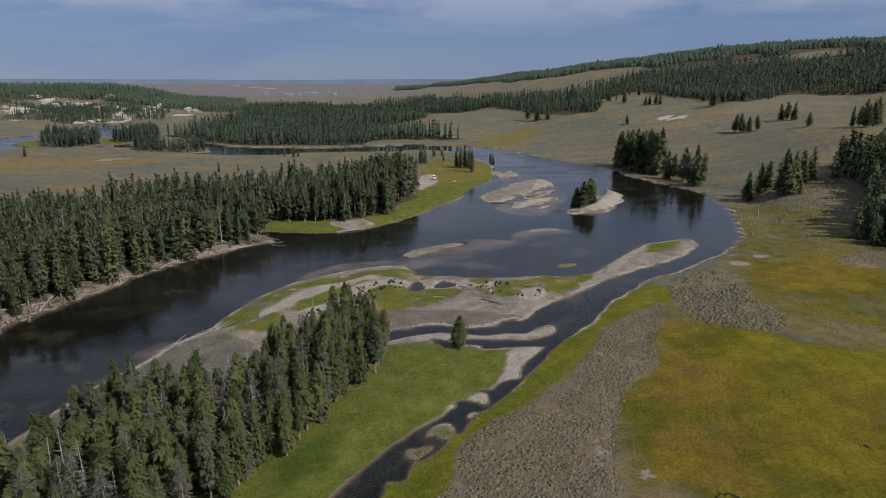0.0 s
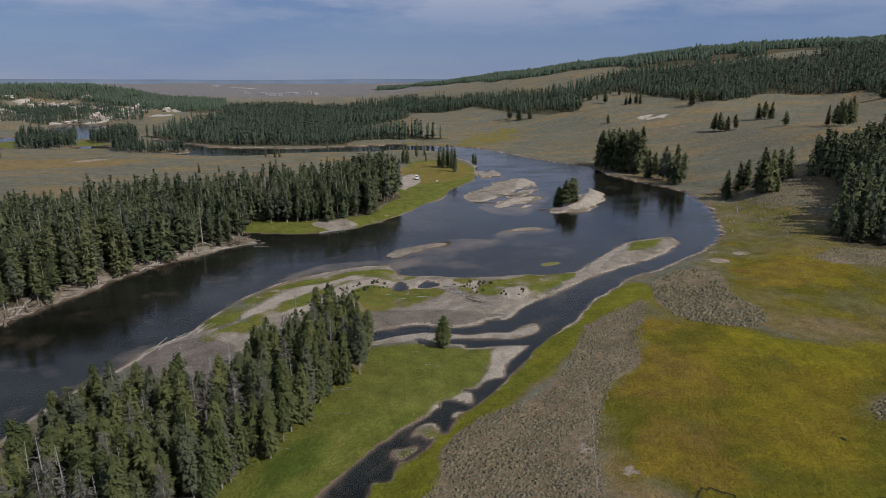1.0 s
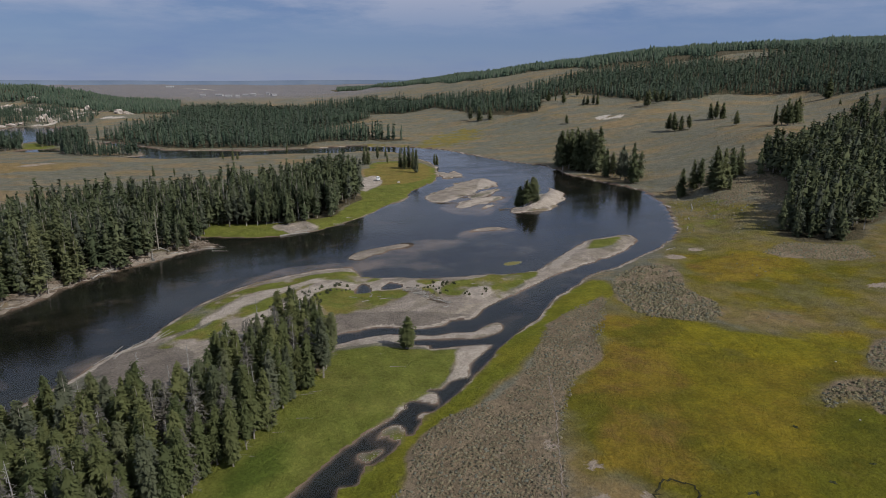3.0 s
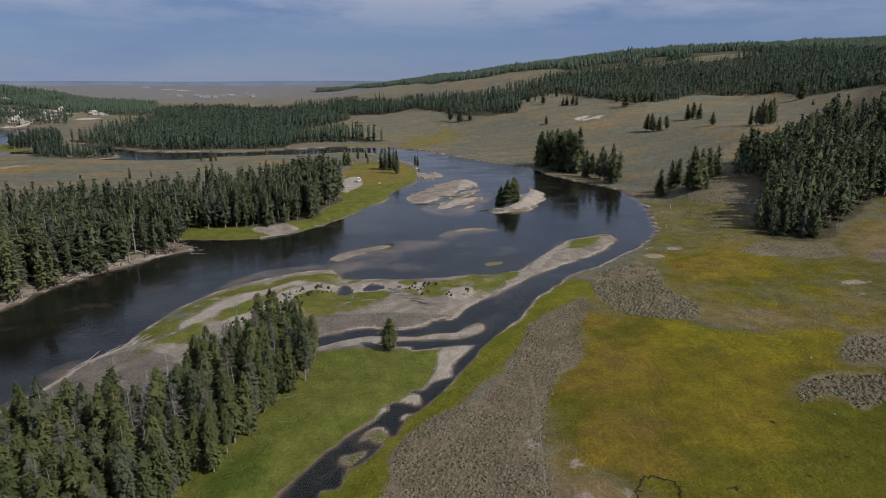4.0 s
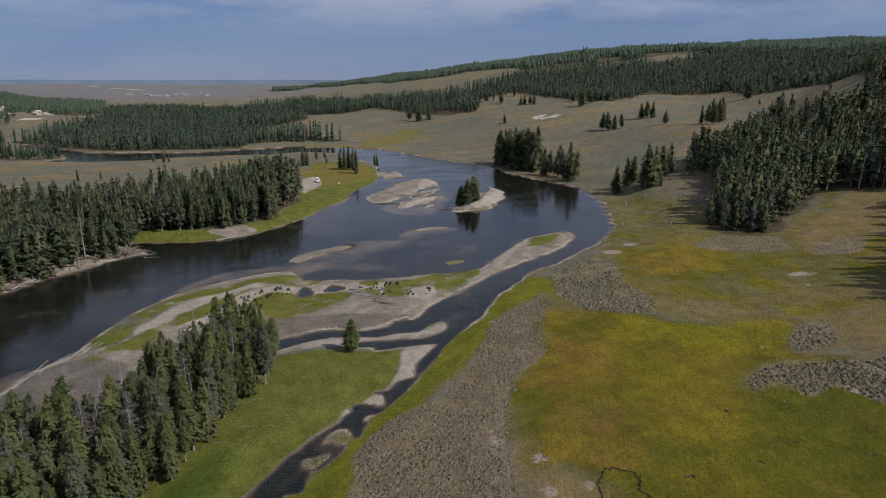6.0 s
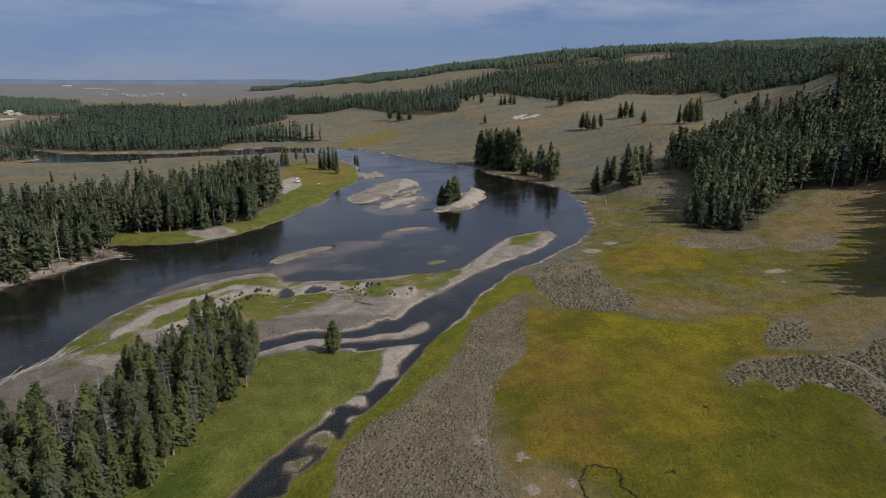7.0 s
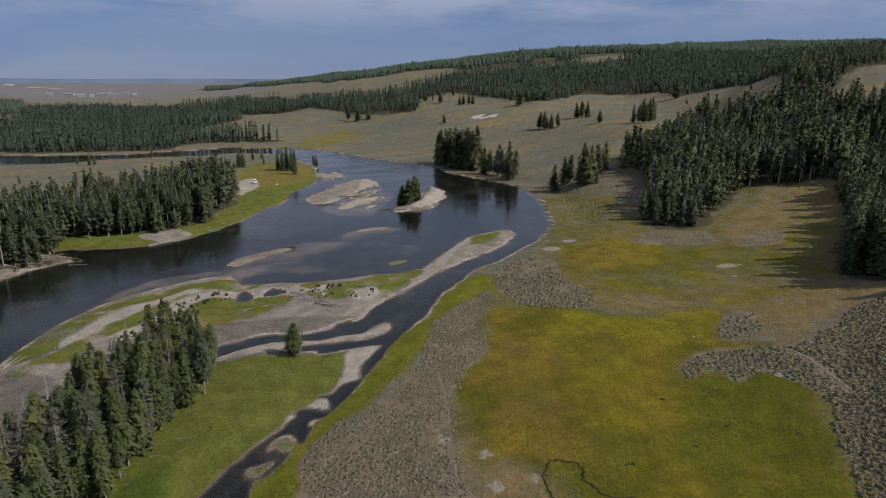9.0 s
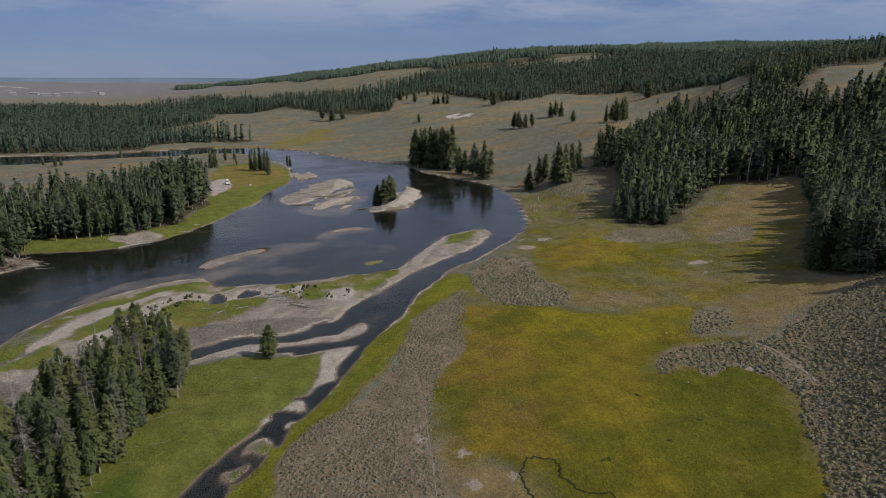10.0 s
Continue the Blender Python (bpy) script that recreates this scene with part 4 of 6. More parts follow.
RIVER = LEFT_BANK + FAR_BANK + RIGHT_BANK + STREAM_EAST + STREAM_WEST + SIDE_CHANNEL + BAR_SHORE
ISLANDS = [TREE_ISLAND, UPPER_BAR, UPPER_BAR_B, UPPER_BAR_C, UPPER_BAR_D, BAR_HEAD, STREAM_ISLE, STREAM_ISLE_B, WEST_ISLE, CHANNEL_ISLE]
SHOALS = [SHOAL_B, SHOAL_C, SHOAL_D, SHOAL_E, SHOAL_F, SHOAL_G, SHOAL_H]
DRY_SHOALS = [SHOAL_A, SHOAL_B]


def zone(outlines, x, y, soft=4.0, rough=1.0, grow=0.0):
    """0 outside, 1 inside the outlines, with a soft, uneven edge."""
    best = np.zeros(np.shape(x))
    wx = x + rough * (9 * ripple(x, y, 17, 21) + 3.5 * ripple(x, y, 5, 22) - 6.2)
    wy = y + rough * (9 * ripple(x, y, 17, 23) + 3.5 * ripple(x, y, 5, 24) - 6.2)
    for o in outlines:
        best = np.maximum(best, step(-soft, soft, inside(o, wx, wy, 12.0, 2) + grow))
    return best


def shore(x, y):
    """Metres from the water's edge: positive on land, negative in the water."""
    wob = np.clip(np.hypot(x, y) / 240 - 0.25, 0.13, 1.3)
    wx = x + wob * (1.6 * ripple(x, y, 4, 1) + 3 * ripple(x, y, 13, 2) - 2.3)
    wy = y + wob * (1.6 * ripple(x, y, 4, 3) + 3 * ripple(x, y, 13, 4) - 2.3)
    s = -inside(RIVER, wx, wy, 40.0, 2) - 0.55 * step(150, 120, np.hypot(x, y))
    for isle in ISLANDS:
        s = np.maximum(s, inside(isle, wx, wy, 40.0) - (2.6 * ripple(x, y, 8, 15) - 1.5) * step(200, 280, np.hypot(x, y)))
    for pond in PONDS:
        s = np.minimum(s, -inside(pond, wx, wy, 40.0))
    return s


def log_polar(x, y):
    r = np.maximum(np.hypot(x, y), 45.0)
    return np.clip(np.arctan2(x, y), -1.35, 1.35) * 2.0, np.log(r)


SPOTS = np.array(VALLEY_HEIGHTS + MEADOW_HEIGHTS + FAR_HEIGHTS + RIDGE_HEIGHTS, float)


def plate(d2):
    return 0.5 * d2 * np.log(d2 + 1e-9)


def spot_weights():
    u, v = log_polar(SPOTS[:, 0], SPOTS[:, 1])
    n = len(u)
    k = plate((u[:, None] - u) ** 2 + (v[:, None] - v) ** 2) + 0.002 * np.eye(n)
    p = np.stack([np.ones(n), u, v], 1)
    m = np.block([[k, p], [p.T, np.zeros((3, 3))]])
    return u, v, np.linalg.solve(m, np.r_[np.cbrt(SPOTS[:, 2]), 0, 0, 0])


PLATE = spot_weights()


def hills(x, y):
    """Smooth lie of the land through the spot heights."""
    u0, v0, w = PLATE
    u, v = log_polar(x, y)
    z = w[-3] + w[-2] * u + w[-1] * v
    for a, b, c in zip(u0, v0, w):
        z = z + c * plate((u - a) ** 2 + (v - b) ** 2)
    z = np.clip(z, 0.7, 5.9) ** 3
    back = step(1.5, 2.4, np.abs(np.arctan2(x, y)))
    return z * (1 - back) + 4.0 * back


def ground_height(x, y, s=None):
    """Height of the ground or the river bed; the water stands at 0."""
    x, y = np.asarray(x, float), np.asarray(y, float)
    s = shore(x, y) if s is None else s
    r = np.hypot(x, y)
    land = np.maximum(hills(x, y) * step(2, 30, s), 0.9 * step(0.0, 7, s) + 0.12 * step(-0.4, 0.6, s))
    land = land + step(3, 14, s) * (0.35 * (ripple(x, y, 9, 5) - 0.5) + 0.9 * (ripple(x, y, 34, 6) - 0.5) * step(60, 200, r))
    land = land + step(20, 40, s) * step(350, 900, r) * (9 * (ripple(x, y, 130, 7) - 0.5) + 4 * (ripple(x, y, 50, 8) - 0.5))
    land = land + 1.7 * zone([SAND_M], x, y, 4.0, 0.4) * step(1, 7, s)
    land = land + 1.3 * step(3.2, 4.6, s + 2.5 * (ripple(x, y, 7, 14) - 0.5)) * zone([BANK_FOREST], x, y, 9.0, 0.2)
    bed = -np.clip(-s * 0.4, 0, 1.0 + np.clip(-s * 0.07, 0, 1.4)) * (0.75 + 0.5 * ripple(x, y, 22, 9))
    flat = zone(FLATS, x, y, 9.0)
    bed = bed * (1 - flat) + flat * np.maximum(bed, -0.17 - 0.4 * ripple(x, y, 26, 12))
    for shoal in SHOALS:
        k = step(-9, 1.5, inside(shoal, x, y, 12.0))
        bed = bed * (1 - k) + k * (-0.06 + 0.12 * (ripple(x, y, 6, 10) - 0.35))
    for shoal in DRY_SHOALS:
        k = step(-2.5, 1.5, inside(shoal, x, y, 12.0) + 1.5 * ripple(x, y, 5, 16) - 0.7)
        bed = bed * (1 - k) + k * 0.12
    return np.where(s > 0, np.maximum(land, 0.1 + 0.0 * s), np.minimum(bed, 0.12) + 0.1 * step(-np.clip(r / 120, 0.7, 1.6), 0.0, s))


# ---------- meshes from arrays ----------
def mesh_of(name, verts, faces, mats, smooth=False, layers=None, normals=None):
    """A mesh from arrays; faces all have the same number of corners. layers: colour or value per vertex."""
    me = bpy.data.meshes.new(name)
    verts, faces = np.asarray(verts, np.float32), np.asarray(faces, np.int32)
    n, k = faces.shape
    me.vertices.add(len(verts))
    me.vertices.foreach_set("co", verts.ravel())
    me.loops.add(n * k)
    me.loops.foreach_set("vertex_index", faces.ravel())
    me.polygons.add(n)
    me.polygons.foreach_set("loop_start", np.arange(0, n * k, k, dtype=np.int32))
    me.polygons.foreach_set("use_smooth", np.full(n, smooth))
    me.update(calc_edges=True)
    for key, values in (layers or {}).items():
        values = np.asarray(values, np.float32)
        if values.ndim == 2:
            me.attributes.new(key, "FLOAT_COLOR", "POINT").data.foreach_set("color", values.ravel())
        else:
            me.attributes.new(key, "FLOAT", "POINT").data.foreach_set("value", values.ravel())
    if normals is not None:
        me.attributes.new("custom_normal", "FLOAT_VECTOR", "POINT").data.foreach_set("vector", np.asarray(normals, np.float32).ravel())
    for m in mats if isinstance(mats, (list, tuple)) else [mats]:
        me.materials.append(m)
    return me


def graded(start, end, least, share):
    """Grid lines from start to end whose spacing grows with the distance from 0."""
    out = [start]
    while out[-1] < end:
        out.append(out[-1] + max(least, share * abs(out[-1])))
    return np.array(out)


# ---------- the ground: one sheet from the river to the horizon ----------
def sinter(x, y):
    """Broken white mineral ground on the western hill."""
    rag = 0.5 * ripple(x, 0.5 * y, 17, 30) + 0.5 * ripple(x, 0.6 * y, 8, 32)
    return np.maximum(zone([SINTER_A, SINTER_C], x, y, 8.0) * step(0.6, 0.66, rag), zone([SINTER_B], x, y, 5.0) * step(0.52, 0.6, rag))


def build_ground():
    west = np.r_[np.arange(0, 76, 0.66), graded(76.0, 4900, 1.3, 0.025)]
    xs = np.r_[-west[:0:-1], np.arange(0, 66, 0.66), np.arange(66, 106, 0.9), graded(106.0, 4900, 1.6, 0.025)]
    ys = np.r_[-graded(0.0, 5000, 60, 0.3)[:0:-1], np.r_[graded(0.0, 36, 6, 0.1)[:-1], np.arange(38, 60, 1.0), np.arange(60, 145, 0.72), np.arange(145, 345, 1.25), graded(345.0, 4800, 1.5, 0.0108)]]
    gx, gy = np.meshgrid(xs, ys)
    x, y = gx.ravel(), gy.ravel()
    s = shore(x, y)
    z = ground_height(x, y, s)
    r = np.hypot(x, y)
    land = step(-0.9, 0.2, s)
    green = zone([MEADOW, POINT_GREEN, ISLE_GREEN_D], x, y, 2.5, 0.35)

    green = np.maximum(green, zone(ISLE_GREENS, x, y, 1.8, 0.42, 1.2) * (0.5 + 0.6 * ripple(x, y, 4, 35)))
    green = np.maximum(green, 0.6 * zone([ISLE_GREEN_I], x, y, 4.0, 0.5) * ripple(x, y, 7, 46))
    green = np.maximum(green, zone([SHORE_GREEN], x, y, 8.0, 1.5) * 0.6 * ripple(x, y, 14, 36))
    green = np.maximum(green, zone([FAR_GREEN], x, y, 10, 2.0) * 0.55)
    marsh = np.maximum(np.maximum(zone([MARSH], x, y, 6.0, 0.9), zone([MARSH_GAP], x, y, 2.5, 0.3)), 0.85 * zone([MARSH_UP], x, y, 8.0, 1.4))
    marsh = np.maximum(marsh, zone([OLIVE], x, y, 9.0, 1.0) * (0.26 + 0.4 * ripple(x, y, 19, 31)))
    marsh = marsh * (1 - 0.8 * zone([RUST_H, RUST_I, DRY_SPUR], x, y, 3.0, 0.5))
    fresh, gold = zone([STREAM_GREEN], x, y, 2.0, 0.2, 1.5), zone([GOLD], x, y, 6.0, 0.8)
    marsh = np.maximum(marsh, fresh)
    green = np.maximum(green, 0.8 * zone(LAWNS, x, y, 6.0, 0.5))
    gravel = zone([GRAVEL_ISLE, GRAVEL_STREAM, GRAVEL_LEFT, GRAVEL_POINT, CAR_PARK, TREE_ISLAND, UPPER_BAR, UPPER_BAR_B, UPPER_BAR_C, UPPER_BAR_D, BAR_HEAD, SAND_K, SAND_F, SAND_G, SHOAL_A, SHOAL_B], x, y, 2.0, 0.55)
    gravel = np.maximum(gravel, 0.75 * step(1.6 + r / 200, 0.4, s) * step(1000, 700, r)) * (1 - 0.9 * green)
    gravel = np.maximum(gravel, zone([CAR_PARK, POINT_BEACH], x, y, 2.5, 0.2))
    green = green * (1 - 0.9 * zone([CAR_PARK, POINT_BEACH], x, y, 2.5, 0.2))
    sage = zone([SAGE_STRIP, SAGE_BANK, SAGE_CLUMP, SAGE_HILL, SAGE_SHELF, SAGE_FRINGE, SAGE_FRINGE_B], x, y, 2.5, 0.45) * (1 - 0.8 * zone([MARSH_GAP], x, y, 2.0, 0.2))
    wood = zone([BANK_FOREST, EAST_GROVE, FAR_BANK_FOREST, SLOPE_FOREST, RIDGE_FOREST, WEST_HILL_FOREST], x, y, 4.0)
    cut = zone([GRAVEL_LEFT], x, y, 3.0, 0.2, 2.0) * step(3.4, 6.5, s + 2.5 * (ripple(x, y, 4, 38) - 0.5))
    gravel = gravel * (1 - 0.55 * cut) * (1 - 0.85 * zone([STREAM_GREEN], x, y, 1.5, 0.2, 1.5))
    sage = np.maximum(sage, 0.5 * cut)
    wood = np.maximum(wood, step(1, 7, inside(GROVE, x, y, 12.0, 1))) * (1 - gravel) * (1 - 0.9 * zone([POINT_GREEN], x, y, 3.0, 0.3))
    shoal = zone(SHOALS + DRY_SHOALS + FLATS, x, y, 10.0, 0.6)
    # bed colour darkens with depth, standing for light lost in the water
    bed = (0.1 + 0.9 * np.maximum(step(0.03, 0.5, -z), 1 - shoal)) * (1 - land) * step(0.09, 0.03, z)
    white = sinter(x, y) + zone([ROCK_SCAR], x, y, 3) * step(0.3, 0.6, ripple(x, y, 7, 33))
    white = np.maximum(white, zone([FAR_PALE], x, y, 20.0) * step(0.84, 0.88, ripple(x, y, 60, 34)))
    trail = zone(BARE_SPOTS, x, y, 1.5, 0.2)
    wet, pale = zone(WET_GRAVELS, x, y, 2.0, 0.4), np.maximum(zone(PALE_SANDS, x, y, 1.2, 0.3), step(1.5 + r / 160, 0.3, s) * step(0.4, 0.56, (0.5 * ripple(x, y, 6, 44) + 0.5 * ripple(x, y, 16, 45))) * step(900, 650, r))
    rust, lush = np.maximum(zone(RUST, x, y, 5.0, 1.0), np.maximum(0.5 * zone(ISLE_GREENS, x, y, 3.0, 0.4), 0.62 * zone([FAR_GREEN], x, y, 10, 2.0))), zone(LUSH, x, y, 4.0, 0.6)
    # grows with distance: where the far plain takes its painted haze tint
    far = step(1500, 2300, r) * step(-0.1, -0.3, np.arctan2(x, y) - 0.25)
    n, k = len(ys), len(xs)
    at = np.arange(n * k).reshape(n, k)
    faces = np.stack([at[:-1, :-1], at[:-1, 1:], at[1:, 1:], at[1:, :-1]], -1).reshape(-1, 4)
    me = mesh_of("ground", np.stack([x, y, z], 1), faces, GROUND, True,
                 {"hazed_steppe": np.stack([far, gold, fresh, far], 1), "cover_third": np.stack([wet, rust, pale, lush], 1), "cover": np.stack([green, marsh, gravel, sage], 1), "cover_more": np.stack([wood, bed, white, trail], 1)})
    tagged(new("ground", me), "valley floor of marsh, sagebrush, gravel bars and dry grass slopes", "ground", kind="structure")


build_ground()


def build_water():
    xs, ys = np.linspace(-620, 190, 28), np.linspace(20, 900, 30)
    gx, gy = np.meshgrid(xs, ys)
    at = np.arange(gx.size).reshape(gx.shape)
    faces = np.stack([at[:-1, :-1], at[:-1, 1:], at[1:, 1:], at[1:, :-1]], -1).reshape(-1, 4)
    ob = new("water", mesh_of("water", np.stack([gx.ravel(), gy.ravel(), 0 * gx.ravel()], 1), faces, WATER, True))
    ob.visible_shadow = False
    tagged(ob, "dark slow river with shallow gravel shoals", "river", kind="structure")


build_water()


# ---------- conifers ----------
def sprays(inner, tip, across):
    """Needle sprays: one slender triangle each, from inner to tip."""
    v = np.stack([inner - across, inner + across, tip], 1).reshape(-1, 3)
    return v, 3 * np.arange(len(inner))[:, None] + (0, 1, 2)


def soft_normals(v, girth=0.11, jitter=0.11, up=0.25):
    """Outward and upward normals that round off a crown's needle clumps."""
    rng = np.random.default_rng(len(v))
    n = np.stack([v[:, 0] / girth, v[:, 1] / girth, up + 0.9 * v[:, 2]], 1)
    n = n / np.linalg.norm(n, axis=1)[:, None] + np.repeat(rng.normal(0, jitter, (len(v) // 3 + 1, 3)), 3, 0)[:len(v)]
    return n / np.linalg.norm(n, axis=1)[:, None]


def faced(v, t):
    """Turns every face outward."""
    n = np.cross(v[t[:, 1]] - v[t[:, 0]], v[t[:, 2]] - v[t[:, 0]])
    away = v[t].mean(1) / (0.11, 0.11, 1.1) + (0, 0, 0.25)
    back = (n * away).sum(1) < 0
    t = t.copy()
    t[back] = t[back][:, ::-1]
    return t


def crown(seed, tufts, width, base, shape, size, ragged=0.17, core=7, thin=0.3, per=5, solid=0.8):
    """Crown of a conifer one metre tall: boughs of uneven length round the stem, each set with needle sprays over a dark core."""
    rng = np.random.default_rng(seed)
    swing = rng.uniform(0, 6.28, 4)
    lean = rng.normal(0, 0.018, 2)

    def radius(f, a):
        lobe = 1 + ragged * (0.6 * np.sin(2 * a + swing[0] + 7 * f) + 0.6 * np.sin(3 * a + swing[1] - 17 * f) + 0.5 * np.sin(31 * f + swing[2]))
        return (width * np.maximum(1 - f, 0) ** shape * (0.6 + 0.4 * np.minimum(1, f * 4)) + 0.005) * lobe

    boughs = max(4, tufts // per)
    f = rng.random(boughs * 4)
    f = f[rng.random(boughs * 4) < np.maximum(1 - f, 0.06) ** (0.8 * shape)][:boughs]
    f = np.r_[f, 0.94, 0.97, 0.99]
    n = len(f)
    a = rng.uniform(0, 6.283, n)
    reach = radius(f, a) * rng.uniform(0.72, 1.2, n)
    droop = rng.normal(0.3, 0.15, n) - 0.7 * f
    along = rng.uniform(0.45, 0.95, n * per)
    f, a, reach, droop = np.repeat(f, per), np.repeat(a, per) + rng.normal(0, 0.22, n * per), np.repeat(reach, per), np.repeat(droop, per)
    n = len(f)
    out = np.stack([np.cos(a), np.sin(a), 0 * a], 1)
    side = np.stack([-np.sin(a), np.cos(a), 0 * a], 1)
    mid = out * (reach * along)[:, None]
    mid[:, 2] = base + (0.985 - base) * f - reach * along * droop + rng.normal(0, 0.35 * size, n)
    mid[:, :2] += lean * f[:, None]
    long = size * rng.uniform(0.6, 1.35, n) * (0.5 + 0.5 * (1 - f))
    fall = out * 0.8 + np.array((0, 0, 1)) * rng.normal(-0.25, 0.45, n)[:, None] + rng.normal(0, 0.25, (n, 3))
    fall *= (long / np.linalg.norm(fall, axis=1))[:, None]
    across = (side + rng.normal(0, 0.4, (n, 3))) * (long * thin)[:, None]
    v, t = sprays(mid - fall * 0.45, mid + fall * 0.55, across)
    if core:
        tiers, sides = core, core + 1
        for i in range(tiers):
            k = len(v)
            f0, f1 = max(0.0, (i - 0.15) / tiers), min(1.0, (i + 1.5) / tiers)
            ring = 2 * math.pi * (np.arange(sides) + rng.uniform(0, 0.6, sides)) / sides
            rr = radius(np.full(sides, f0), ring) * rng.uniform(0.6, 1.0, sides) * solid
            skirt = np.stack([rr * np.cos(ring), rr * np.sin(ring), base + (0.985 - base) * f0 + rng.normal(0, 0.015, sides)], 1)
            tip = np.array([[0, 0, base + (0.985 - base) * f1]])
            v = np.concatenate([v, tip + (*lean * f1, 0), skirt + (*lean * f0, 0)])
            t = np.concatenate([t, [(k, k + 1 + j, k + 1 + (j + 1) % sides) for j in range(sides)]])
    return v, faced(v, t)


def far_crown(seed, width, tiers=3, sides=6):
    """A distant conifer: ragged stacked skirts of boughs."""
    rng = np.random.default_rng(seed)
    v, t = [], []
    for i in range(tiers):
        z0, z1 = 0.12 + 0.72 * i / tiers, 0.12 + 0.72 * i / tiers + 0.5 - 0.1 * i
        r = width * (1 - 0.42 * i / tiers)
        b = len(v)
        v.append((0, 0, min(z1, 1.0) if i < tiers - 1 else 1.0))
        for j in range(sides):
            a = 2 * math.pi * (j + 0.6 * rng.random()) / sides
            rr = r * (0.65 + 0.6 * rng.random())
            v.append((rr * math.cos(a), rr * math.sin(a), z0 + 0.09 * rng.normal()))
        t += [(b, b + 1 + j, b + 1 + (j + 1) % sides) for j in range(sides)]
    return np.array(v, float), faced(np.array(v, float), np.array(t))


def trunk(seed, radius, sides=6, top=0.97, branches=0, span=(0.2, 0.95)):
    """Tapered, slightly bent trunk one metre tall, with bare branches if asked."""
    rng = np.random.default_rng(seed)
    hs = np.array((-0.03, 0.02, 0.3, 0.65, top) if sides > 3 else (-0.03, 0.45, top))
    bend = np.cumsum(rng.normal(0, 0.006, (len(hs), 2)), 0)
    v, t = [], []
    for i, h in enumerate(hs):
        r = radius * (1.35 if i == 0 else 1 - 0.9 * h)
        for j in range(sides):
            a = 2 * math.pi * j / sides
            v.append((bend[i, 0] + r * math.cos(a), bend[i, 1] + r * math.sin(a), h))
    for i in range(len(hs) - 1):
        for j in range(sides):
            a, b = i * sides + j, i * sides + (j + 1) % sides
            t += [(a, b, b + sides), (a, b + sides, a + sides)]
    for i in range(branches):
        f = rng.random()
        h, a = span[0] + (span[1] - span[0]) * f, rng.random() * 6.283
        r = (0.11 * (1 - f) + 0.03) * (0.5 + rng.random())
        o, s = np.array((math.cos(a), math.sin(a), -0.25 + 0.5 * rng.random())), np.array((-math.sin(a), math.cos(a), 0))
        p = np.array((0, 0, h))
        b, q = len(v), radius * 0.22
        v += [tuple(p + s * q), tuple(p - s * q), tuple(p + (0, 0, q)), tuple(p + o * r)]
        t += [(b, b + 1, b + 3), (b + 1, b + 2, b + 3), (b + 2, b, b + 3)]
    return np.array(v, float), np.array(t)


NEAR_CROWNS = [crown(s, 2100, wd, b, sh, 0.049, 0.26, 7, 0.31, 6) for s, wd, b, sh in
               ((1, 0.115, 0.14, 0.46), (2, 0.13, 0.18, 0.55), (3, 0.1, 0.22, 0.36), (4, 0.14, 0.08, 0.58), (5, 0.105, 0.28, 0.36), (6, 0.12, 0.16, 0.4))]
FINE_CROWNS = [crown(s, 1500, wd, b, sh, 0.042, 0.3, 6, 0.3, 7, 0.56) for s, wd, b, sh in
               ((16, 0.125, 0.02, 0.62), (17, 0.145, 0.02, 0.7), (18, 0.11, 0.03, 0.56), (19, 0.13, 0.04, 0.6))]
POLE_CROWNS = [crown(s, 800, wd, b, sh, 0.05, 0.3, 5, 0.3, 5, 0.5) for s, wd, b, sh in
               ((61, 0.115, 0.16, 0.56), (62, 0.13, 0.22, 0.62), (63, 0.1, 0.3, 0.5), (64, 0.135, 0.12, 0.66), (65, 0.105, 0.08, 0.54))]
MID_POLES = [crown(s, 300, wd, b, sh, 0.075, 0.3, 4, 0.32, 4, 0.55) for s, wd, b, sh in
             ((66, 0.12, 0.14, 0.58), (67, 0.135, 0.18, 0.64), (68, 0.11, 0.24, 0.54), (69, 0.14, 0.1, 0.66))]
MID_CROWNS = [crown(s, 560, wd, b, sh, 0.056, 0.3, 5, 0.3, 6, 0.58) for s, wd, b, sh in
              ((11, 0.125, 0.02, 0.6), (12, 0.145, 0.03, 0.7), (13, 0.11, 0.05, 0.54), (14, 0.15, 0.02, 0.72), (15, 0.12, 0.06, 0.56))]
LOW_CROWNS = [crown(s, 100, wd, b, 0.5, 0.115, 0.26, 4, 0.36, 4, 0.72) for s, wd, b in ((21, 0.12, 0.14), (22, 0.14, 0.16), (23, 0.11, 0.22), (24, 0.125, 0.28))]
STAND_CROWNS = [crown(s, 18, wd, b, 0.55, 0.2, core=3, per=3) for s, wd, b in ((26, 0.105, 0.06), (27, 0.12, 0.08), (28, 0.095, 0.12))]
RIDGE_CROWNS = [far_crown(s, wd, 2, 6) for s, wd in ((36, 0.16), (37, 0.18), (38, 0.14))]
TRUNKS = [trunk(s, 0.0105, 6, 0.97, 30, (0.05, 0.42)) for s in (41, 42, 43)]
SNAGS = [trunk(s, 0.012, 6, 0.98, 46) for s in (51, 52, 53)]



def crown_mesh(shape, mat):
    return mesh_of("crown", *shape, mat, True, None, soft_normals(shape[0]))


